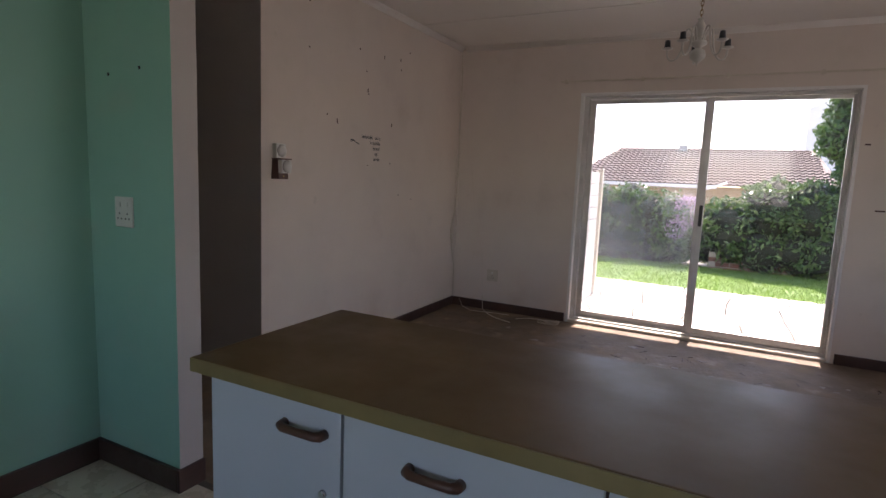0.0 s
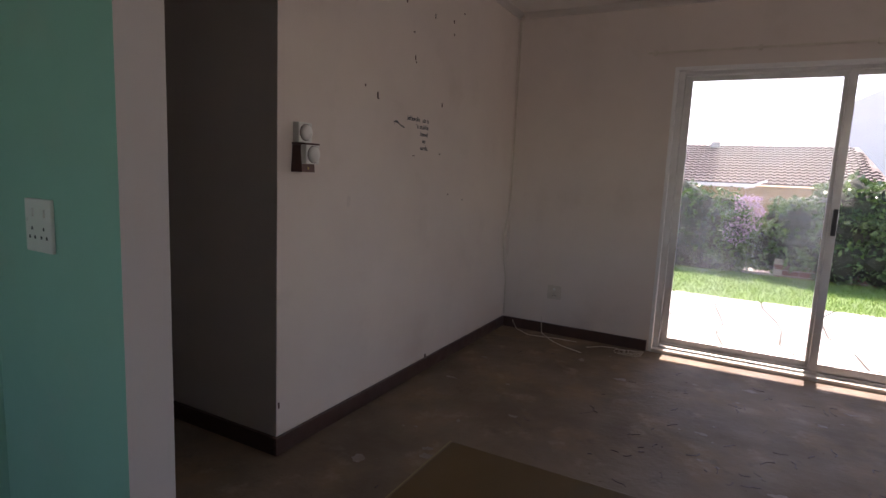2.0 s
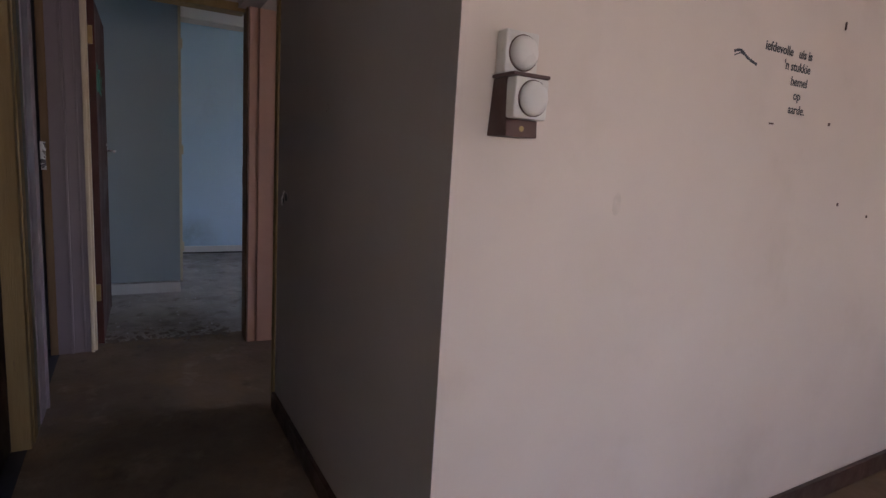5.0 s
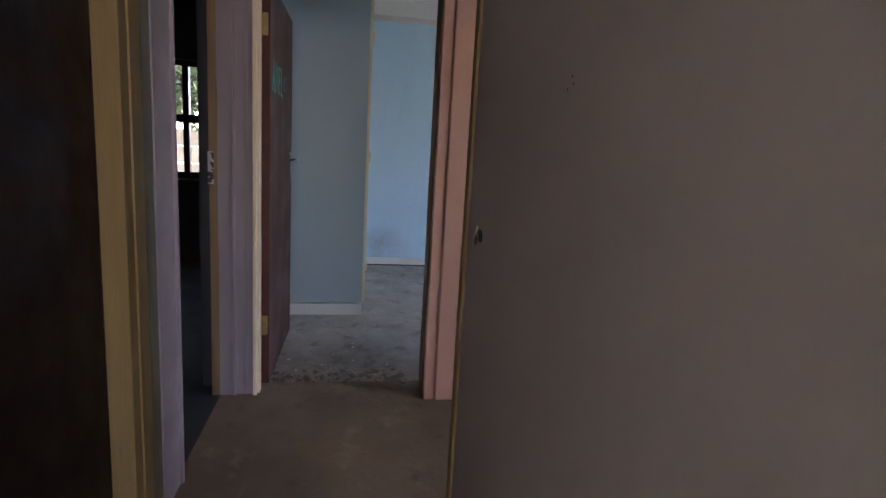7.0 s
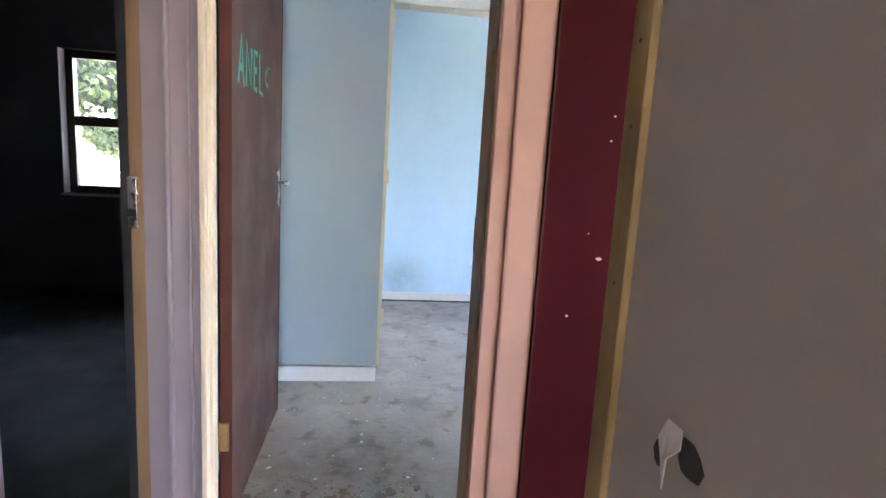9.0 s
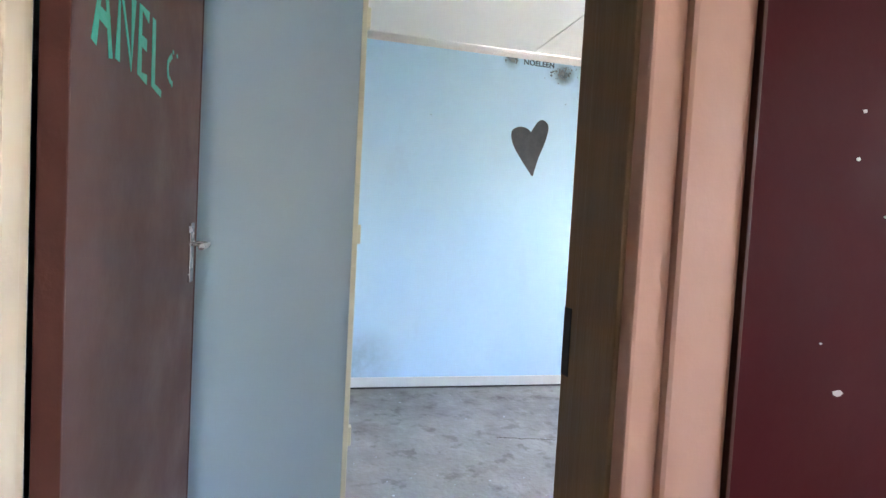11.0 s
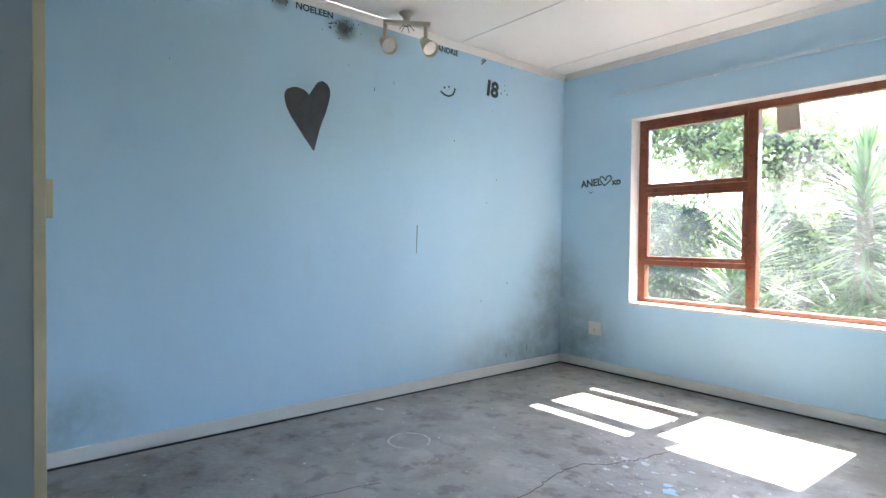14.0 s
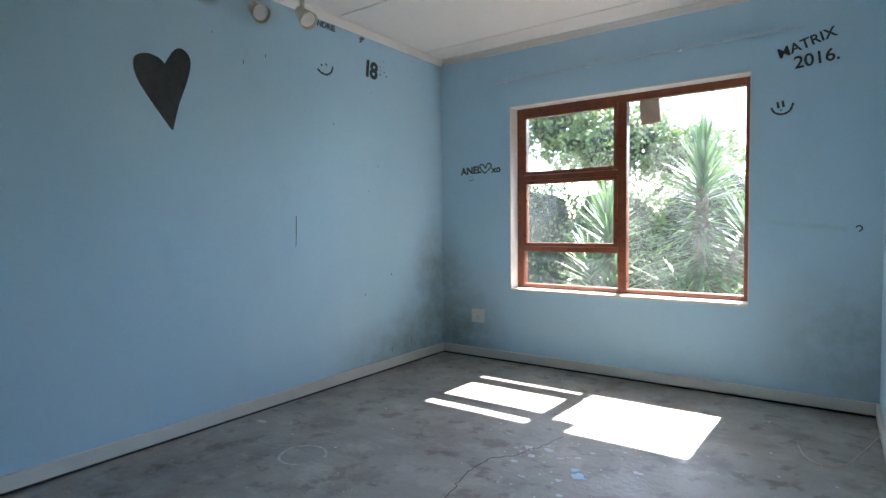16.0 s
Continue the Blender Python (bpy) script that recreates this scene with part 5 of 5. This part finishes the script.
for k in range(150):
    x, y = random.gauss(2.3, 0.9), random.gauss(-1.6, 0.7)
    if 0.15 < x < 4.8 and -3.3 < y < -0.4:
        a = random.uniform(0, 3.14)
        n = random.randint(2, 5)
        pts = [(x + 0.02 * i * math.cos(a) + random.uniform(-0.012, 0.012), y + 0.02 * i * math.sin(a) + random.uniform(-0.012, 0.012)) for i in range(n)]
        stroke(bm, pts, random.uniform(0.002, 0.006), on_floor, random.uniform(0.001, 0.004))
part("flakes", bm, M["brown_skirt"], flake)
pale_bits = thing("pale_glue_patches", "pale worn glue patches on the dining floor", "floor mark", kind="stuff")
bm = bmesh.new()
for k in range(60):
    patch(bm, random.uniform(0.1, 3.5), random.uniform(-2.6, -0.3), random.uniform(0.01, 0.06), on_floor, 12, 0.7, random.uniform(0.3, 0.9), 0.0007)
part("patches", bm, surface("pale_glue", (0.3, 0.25, 0.21), 0.6, (0.2, 0.165, 0.14), 12, 60, 0.15, 0.05), pale_bits)


# ---- outdoors ----
setting(slab("ground", -400, 400, -300, 500, -2.62, -2.5, M["soil"]), "ground reaching to the horizon, below the garden terrace", "ground")
setting(slab("garden_terrace", -14, 14, -12, 7.6, -2.5, -0.13, M["soil"]), "garden terrace of soil", "ground")
setting(slab("lawn", -1.5, 9.0, 3.25, 5.6, -0.13, -0.085, M["lawn"]), "sunlit mown lawn", "lawn")


def leaf_cloud(name, material, blobs, count, size, parent=None, long=1.0, label="", droop=0.0):
    """Many small leaves scattered in the shells of uneven blobs (x, y, z, rx, ry, rz)."""
    rng = np.random.default_rng(len(blobs) * 977 + count)
    b = np.array(blobs)
    weight = (b[:, 3] * b[:, 4] + b[:, 4] * b[:, 5] + b[:, 3] * b[:, 5])
    pick = rng.choice(len(b), count, p=weight / weight.sum())
    d = rng.normal(size=(count, 3))
    d /= np.linalg.norm(d, axis=1)[:, None]
    r = 1 - np.abs(rng.normal(0, 0.16, count))
    bump = 1 + 0.13 * np.sin(d[:, 0] * 7 + pick) * np.sin(d[:, 1] * 6 + 2 * pick) + 0.08 * np.sin(d[:, 2] * 11 + pick)
    c = b[pick, :3] + d * b[pick, 3:] * (r * bump)[:, None]
    u = rng.normal(size=(count, 3)) + d * 0.6 - np.array([0, 0, droop])
    u /= np.linalg.norm(u, axis=1)[:, None]
    v = np.cross(u, rng.normal(size=(count, 3)))
    v /= np.linalg.norm(v, axis=1)[:, None]
    s = size * rng.uniform(0.6, 1.3, count)[:, None]
    quad = np.stack([c - u * s * long, c + v * s * 0.5, c + u * s * long, c - v * s * 0.5], 1).reshape(-1, 3)
    me = bpy.data.meshes.new(name)
    me.from_pydata(quad.tolist(), [], np.arange(count * 4).reshape(-1, 4).tolist())
    me.materials.append(material)
    ob = new(name, me)
    ob.parent = parent
    return tagged(ob, label=label)


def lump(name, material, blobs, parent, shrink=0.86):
    """Rough dark solid lumps behind a bush's leaves, in place of the shade inside it."""
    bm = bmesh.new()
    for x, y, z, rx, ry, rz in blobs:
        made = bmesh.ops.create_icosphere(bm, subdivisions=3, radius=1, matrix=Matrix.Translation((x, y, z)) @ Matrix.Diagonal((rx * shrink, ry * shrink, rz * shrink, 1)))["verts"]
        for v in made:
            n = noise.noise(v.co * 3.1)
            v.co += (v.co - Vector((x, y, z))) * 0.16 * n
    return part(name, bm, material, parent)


def tree(name, label, category, blobs, count, size, material, trunks=(), long=1.0, core=True, shrink=0.8):
    t = thing(name, label, category)
    for pts, rs in trunks:
        bm = bmesh.new()
        tube(bm, pts, rs, 9)
        part("trunk", bm, M["bark"], t)
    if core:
        lump("shade_core", M["inner"], blobs, t, shrink)
    leaf_cloud("crown", material, blobs, count, size, t, long)
    return t


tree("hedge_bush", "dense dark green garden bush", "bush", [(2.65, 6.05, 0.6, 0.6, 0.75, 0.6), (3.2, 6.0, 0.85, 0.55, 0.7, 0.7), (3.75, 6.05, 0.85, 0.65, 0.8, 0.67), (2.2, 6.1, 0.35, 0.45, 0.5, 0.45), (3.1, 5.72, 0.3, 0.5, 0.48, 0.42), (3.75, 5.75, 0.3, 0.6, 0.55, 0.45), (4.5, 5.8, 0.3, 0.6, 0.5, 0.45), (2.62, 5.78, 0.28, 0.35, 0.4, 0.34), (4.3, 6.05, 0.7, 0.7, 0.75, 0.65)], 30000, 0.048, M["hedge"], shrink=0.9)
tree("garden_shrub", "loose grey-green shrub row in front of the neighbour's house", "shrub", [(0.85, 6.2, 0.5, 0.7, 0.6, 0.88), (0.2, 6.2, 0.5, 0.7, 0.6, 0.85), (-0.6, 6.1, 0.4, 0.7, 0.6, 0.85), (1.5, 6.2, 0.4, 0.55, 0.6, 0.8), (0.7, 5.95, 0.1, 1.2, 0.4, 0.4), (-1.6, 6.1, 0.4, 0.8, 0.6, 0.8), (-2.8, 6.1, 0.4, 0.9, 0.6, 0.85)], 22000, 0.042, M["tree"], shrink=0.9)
fl = thing("blossom_shrub", "mauve flowering shrub among the green", "shrub")
leaf_cloud("blossom", M["blossom"], [(1.85, 5.85, 0.85, 0.25, 0.3, 0.34), (1.72, 5.7, 0.55, 0.2, 0.25, 0.2)], 1500, 0.022, fl)
leaf_cloud("leaves", M["hedge"], [(1.7, 5.8, 0.4, 0.35, 0.4, 0.6)], 1500, 0.03, fl)
bm = bmesh.new()
tube(bm, [(1.7, 5.85, -0.13), (1.72, 5.83, 0.3), (1.75, 5.8, 0.6)], [0.03, 0.02, 0.01], 7)
part("trunk", bm, M["bark"], fl)
tree("garden_tree", "leafy dark green tree standing beside the hedge", "tree", [(4.3, 6.6, 2.3, 0.55, 0.55, 0.55), (4.45, 6.6, 2.85, 0.55, 0.6, 0.45), (4.55, 6.5, 1.65, 0.5, 0.45, 0.4), (5.0, 6.7, 2.3, 0.7, 0.6, 0.75), (4.7, 6.6, 1.2, 0.5, 0.5, 0.4)], 14000, 0.045, M["tree"], [([(4.8, 6.6, -0.13), (4.78, 6.62, 0.8), (4.82, 6.6, 1.7), (4.8, 6.6, 2.8)], [0.09, 0.075, 0.06, 0.03]), ([(4.8, 6.6, 1.4), (4.62, 6.55, 1.9), (4.5, 6.5, 2.3)], [0.045, 0.03, 0.015])])
gw = thing("garden_wall", "low red-brown garden wall behind the lawn", "garden wall", kind="structure")
for k in range(12):
    for r in range(5):
        slab("brick", 2.3 + k * 0.235 + (0.11 if r % 2 else 0), 2.3 + k * 0.235 + 0.222 + (0.11 if r % 2 else 0), 5.55, 5.65, -0.13 + r * 0.085, -0.13 + r * 0.085 + 0.074, M["red_brick"], gw) if r < 4 else None
slab("mortar", 2.3, 5.2, 5.558, 5.642, -0.13, 0.2, M["soil"], gw)

fence = thing("screen_fence", "white painted board screen beside the patio", "fence")
for k in range(11):
    z = -0.1 + k * 0.142
    slab("board", 1.045, 1.067, 0.3, 1.86, z, z + 0.136, M["white_paint"], fence, bevel=0.003)
slab("post", 1.03, 1.1, 1.86, 1.94, -0.13, 1.5, M["outer"], fence, "weathered pale post", 0.006)
slab("post", 1.03, 1.1, 0.24, 0.30, -0.13, 1.5, M["white_paint"], fence, "", 0.006)

house = thing("neighbour_house", "single-storey house with a weathered clay tile roof", "house")
HX0, HX1, HY, EZ, RZ = -3.4, 5.9, 17.0, 1.38, 2.92
wall_ob = slab("wall", HX0 + 0.6, HX1, HY + 0.6, HY + 8, -2.5, EZ - 0.05, M["facade"], house, "yellow-brown brick wall")
bm = bmesh.new()
v = [bm.verts.new(p) for p in ((HX0, HY, EZ), (HX1, HY, EZ), (HX1 - 0.5, HY + 4.4, RZ), (HX0 + 1.3, HY + 4.4, RZ), (HX0, HY + 8.8, EZ), (HX1, HY + 8.8, EZ))]
bm.faces.new((v[0], v[1], v[2], v[3]))
bm.faces.new((v[3], v[2], v[5], v[4]))
bm.faces.new((v[0], v[3], v[4]))
bm.faces.new((v[2], v[1], v[5]))
bm.faces.new((v[0], v[4], v[5], v[1]))
roof = part("roof", bm, M["roof_tile"], house, "weathered clay tile roof")
slab("gutter", HX0, 2.1, HY - 0.1, HY, EZ - 0.12, EZ, M["white_paint"], house, "white gutter")
bm = bmesh.new()
box(bm, 1.75, 2.45, HY - 0.12, HY - 0.04, EZ - 0.05, EZ + 0.02)
bmesh.ops.rotate(bm, verts=bm.verts, cent=(2.1, HY, EZ), matrix=Matrix.Rotation(radians(-22), 3, "Y"))
part("barge_board", bm, M["white_paint"], house, "white barge board")
bm = bmesh.new()
box(bm, 0.4, 0.75, HY + 3.9, HY + 4.2, RZ - 0.2, RZ + 0.12, 0.02)
part("vent", bm, M["outer"], house, "small roof vent")
dy, dz = 4.4 / 15, (RZ - EZ) / 15
verts, faces = [], []
for r in range(15):
    for k in range(43):
        x = HX0 + 0.05 + k * 0.215
        if x < HX0 + 1.3 * r / 15 or x > HX1 - 0.25 - 0.5 * r / 15:
            continue
        y, z = HY + r * dy, EZ + r * dz
        n = len(verts)
        for a, h in ((0, 0.045), (0.05, 0.08), (0.1, 0.08), (0.14, 0.045), (0.21, 0.045)):
            verts.append((x + a, y - 0.03, z + h))
        for a, h in ((0, 0.0), (0.05, 0.03), (0.1, 0.03), (0.14, 0.0), (0.21, 0.0)):
            verts.append((x + a, y + dy, z + dz + h))
        for a in (0, 0.05, 0.1, 0.14, 0.21):
            verts.append((x + a, y - 0.01, z - 0.01))
        faces += [(n + i, n + i + 1, n + i + 6, n + i + 5) for i in range(4)]
        faces += [(n + i + 10, n + i + 11, n + i + 1, n + i) for i in range(4)]
me = bpy.data.meshes.new("roof_tiles")
me.from_pydata(verts, [], faces)
me.materials.append(M["roof_tile"])
ob = new("roof_tiles", me)
ob.parent = roof
tagged(ob, kind="stuff")
far_house = thing("far_gable", "far white gable end above the tree", "house")
bm = bmesh.new()
v = [bm.verts.new(p) for p in ((5.3, 24, -2.5), (9.3, 24, -2.5), (9.3, 24, 4.6), (7.3, 24, 5.9), (5.3, 24, 4.9))]
f = bm.faces.new(v)
up = bmesh.ops.extrude_face_region(bm, geom=[f])["geom"]
bmesh.ops.translate(bm, verts=[q for q in up if isinstance(q, bmesh.types.BMVert)], vec=(0, 6, 0))
part("walls", bm, M["white_paint"], far_house)

# crazy paving on the patio
setting(slab("patio", -1.4, 9.0, 0.22, 3.28, -0.13, -0.1, surface("dark_earth_joint", (0.1, 0.085, 0.065), 0.9, (0.06, 0.05, 0.04), 3, 30, 0.15, 0.2)), "dark earth bed of the patio paving", "patio")
patio = bpy.data.objects["patio"]
rng = random.Random(5)
cols, rows_n = 13, 6
grid = [[(-1.3 + i * 0.5 + rng.uniform(-0.13, 0.13) * (0 < i < cols), 0.26 + j * 0.495 + rng.uniform(-0.09, 0.09) * (0 < j < rows_n)) for j in range(rows_n + 1)] for i in range(cols + 1)]
for i in range(cols):
    for j in range(rows_n):
        q = [grid[i][j], grid[i + 1][j], grid[i + 1][j + 1], grid[i][j + 1]]
        cx, cy = sum(p[0] for p in q) / 4, sum(p[1] for p in q) / 4
        bm = bmesh.new()
        lo = [bm.verts.new((cx + (x - cx) * 0.965, cy + (y - cy) * 0.965, -0.1)) for x, y in q]
        hi = [bm.verts.new((cx + (x - cx) * 0.952, cy + (y - cy) * 0.95, -0.083 + rng.uniform(-0.004, 0.004))) for x, y in q]
        bm.faces.new(hi)
        for k in range(4):
            bm.faces.new((lo[k], lo[(k + 1) % 4], hi[(k + 1) % 4], hi[k]))
        part("paving_stone", bm, M["paving"], patio)

# grass blades on the lawn
rs = np.random.default_rng(3)
n = 30000
gx, gy = rs.uniform(-1.5, 6.5, n), 3.22 + rs.uniform(-0.06, 2.35, n) + 0.06 * np.sin(3.1 * np.linspace(0, 40, n))
ga, gl = rs.uniform(0, 6.28, n), rs.uniform(0.025, 0.06, n)
lean = rs.normal(0, 0.02, (n, 2))
tri = np.stack([np.stack([gx - 0.004 * np.cos(ga), gy - 0.004 * np.sin(ga), np.full(n, -0.086)], 1), np.stack([gx + 0.004 * np.cos(ga), gy + 0.004 * np.sin(ga), np.full(n, -0.086)], 1), np.stack([gx + lean[:, 0], gy + lean[:, 1], -0.086 + gl], 1)], 1).reshape(-1, 3)
me = bpy.data.meshes.new("grass")
me.from_pydata(tri.tolist(), [], np.arange(n * 3).reshape(-1, 3).tolist())
me.materials.append(M["grass"])
tagged(new("grass", me), "short sunlit grass blades", "grass", kind="stuff")


# yuccas outside the bedroom window
def yucca(x, y, z, heads, blade, label):
    t = thing("yucca", label, "yucca", at=(x, y, z))
    rng = random.Random(int(x * 100))
    for hx, hy, hz, n, low, high, size in heads:
        bm = bmesh.new()
        tube(bm, [(0, 0, 0), (hx * 0.4, hy * 0.4, hz * 0.5), (hx, hy, hz)], [0.09, 0.07, 0.05], 9)
        part("trunk", bm, M["bark"], t)
        bm = bmesh.new()
        for k in range(n):
            a = k * 2.39996 + rng.uniform(-0.2, 0.2)
            tilt = low + (high - low) * (k / n) ** 0.8 + rng.uniform(-0.12, 0.12)
            L = blade * size * rng.uniform(0.75, 1.1)
            up0 = hz - 0.55 * (1 - k / n)
            d = Vector((math.cos(a) * math.cos(tilt), math.sin(a) * math.cos(tilt), math.sin(tilt)))
            side = Vector((-math.sin(a), math.cos(a), 0))
            last = None
            for s, w in ((0.0, 0.012), (0.35, 0.017), (0.7, 0.012), (1.0, 0.001)):
                p = Vector((hx, hy, up0)) + d * L * s + Vector((0, 0, -0.1 * L * s * s))
                row = (bm.verts.new(p - side * w), bm.verts.new(p + side * w))
                if last:
                    bm.faces.new((last[0], last[1], row[1], row[0]))
                last = row
        part("leaf_rosette", bm, M["yucca"], t, "stiff pointed leaves")
    return t


yucca(-4.22, 3.3, -0.13, [(0.02, 0.0, 2.02, 120, 0.35, 1.45, 0.8), (0.0, 0.0, 1.72, 130, -0.3, 0.4, 1.2), (0.03, 0.02, 1.3, 150, -0.4, 0.2, 1.25), (0.0, 0.04, 0.9, 150, -0.45, 0.1, 1.2), (0.42, 0.3, 1.2, 120, -0.4, 1.0, 1.0), (-0.1, -0.1, 0.6, 130, -0.4, 0.5, 1.1)], 0.7, "tall yucca with stiff sword-shaped leaves")
yucca(-5.3, 3.6, -0.13, [(0.0, 0.0, 1.35, 190, -0.4, 1.4, 1.0), (-0.25, 0.1, 0.85, 170, -0.4, 1.0, 1.0), (0.1, -0.1, 0.6, 120, -0.4, 0.8, 1.0)], 0.66, "smaller yucca with stiff sword-shaped leaves")
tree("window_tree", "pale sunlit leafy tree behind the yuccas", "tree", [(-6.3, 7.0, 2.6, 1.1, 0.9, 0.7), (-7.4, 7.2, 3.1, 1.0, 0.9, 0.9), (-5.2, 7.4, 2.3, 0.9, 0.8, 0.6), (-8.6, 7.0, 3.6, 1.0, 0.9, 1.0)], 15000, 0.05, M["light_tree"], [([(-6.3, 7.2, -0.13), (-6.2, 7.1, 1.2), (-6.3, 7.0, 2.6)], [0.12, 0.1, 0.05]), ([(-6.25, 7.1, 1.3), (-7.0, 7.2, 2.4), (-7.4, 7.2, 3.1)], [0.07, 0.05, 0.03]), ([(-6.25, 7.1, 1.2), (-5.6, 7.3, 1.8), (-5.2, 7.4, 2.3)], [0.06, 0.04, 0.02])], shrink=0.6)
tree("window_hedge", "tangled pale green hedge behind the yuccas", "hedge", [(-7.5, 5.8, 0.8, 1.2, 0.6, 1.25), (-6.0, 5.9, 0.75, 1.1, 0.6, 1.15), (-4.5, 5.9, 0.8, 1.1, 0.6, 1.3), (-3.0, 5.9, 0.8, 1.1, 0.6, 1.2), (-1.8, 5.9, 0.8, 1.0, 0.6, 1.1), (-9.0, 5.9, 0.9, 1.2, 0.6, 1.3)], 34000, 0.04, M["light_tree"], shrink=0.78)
setting(slab("window_lawn", -10, -1.5, 1.29, 5.2, -0.13, -0.1, M["lawn"]), "shaded grass below the bedroom window", "lawn")
raf = thing("rafter_end", "brown timber rafter end under the eave", "rafter")
bm = bmesh.new()
box(bm, -4.385, -4.235, 1.48, 1.53, 1.93, 2.62, 0.003)
bmesh.ops.rotate(bm, verts=bm.verts, cent=(-4.3, 1.5, 2.62), matrix=Matrix.Rotation(radians(-5), 3, "Y"))
part("rafter", bm, M["rafter"], raf)

# outside the unlit room
tree("side_tree", "dense sunlit tree outside the unlit room", "tree", [(-9.2, -6.6, 2.25, 0.9, 1.2, 0.85), (-9.4, -5.3, 2.4, 0.9, 1.1, 0.9), (-9.2, -7.8, 2.3, 0.9, 1.0, 0.9), (-9.0, -6.3, 1.35, 0.4, 0.4, 0.25), (-9.3, -6.5, 3.3, 0.9, 1.5, 0.6)], 26000, 0.05, M["shade_tree"], [([(-9.3, -6.4, -0.13), (-9.3, -6.4, 1.0), (-9.3, -6.2, 2.2)], [0.1, 0.08, 0.04])], shrink=0.55)
bw = thing("boundary_wall", "pale precast boundary wall behind the tree", "boundary wall", kind="structure")
for k in range(5):
    slab("panel", -10.9, -10.85, -11.0, -2.0, -0.1 + k * 0.31, 0.2 + k * 0.31, M["precast"], bw, bevel=0.004)
for k in range(7):
    slab("post", -10.93, -10.82, -11.0 + k * 1.5, -10.88 + k * 1.5, -0.13, 1.5, M["precast"], bw, bevel=0.006)

# ---- kitchen floor tiles ----
kf = bpy.data.objects["floor_kitchen"]
bm = bmesh.new()
box(bm, 0.003, 0.327, 0.003, 0.327, -0.008, 0.0005, 0.0015)
tile_one = part("tile", bm, M["tile"], kf)
tile_one.location = (0.13, -4.02, 0.028)
for i in range(15):
    for j in range(12):
        if (i, j) != (0, 0):
            t = new("tile", tile_one.data)
            t.parent = kf
            t.location = (0.13 + 0.33 * i, -4.02 - 0.33 * j, 0.028)
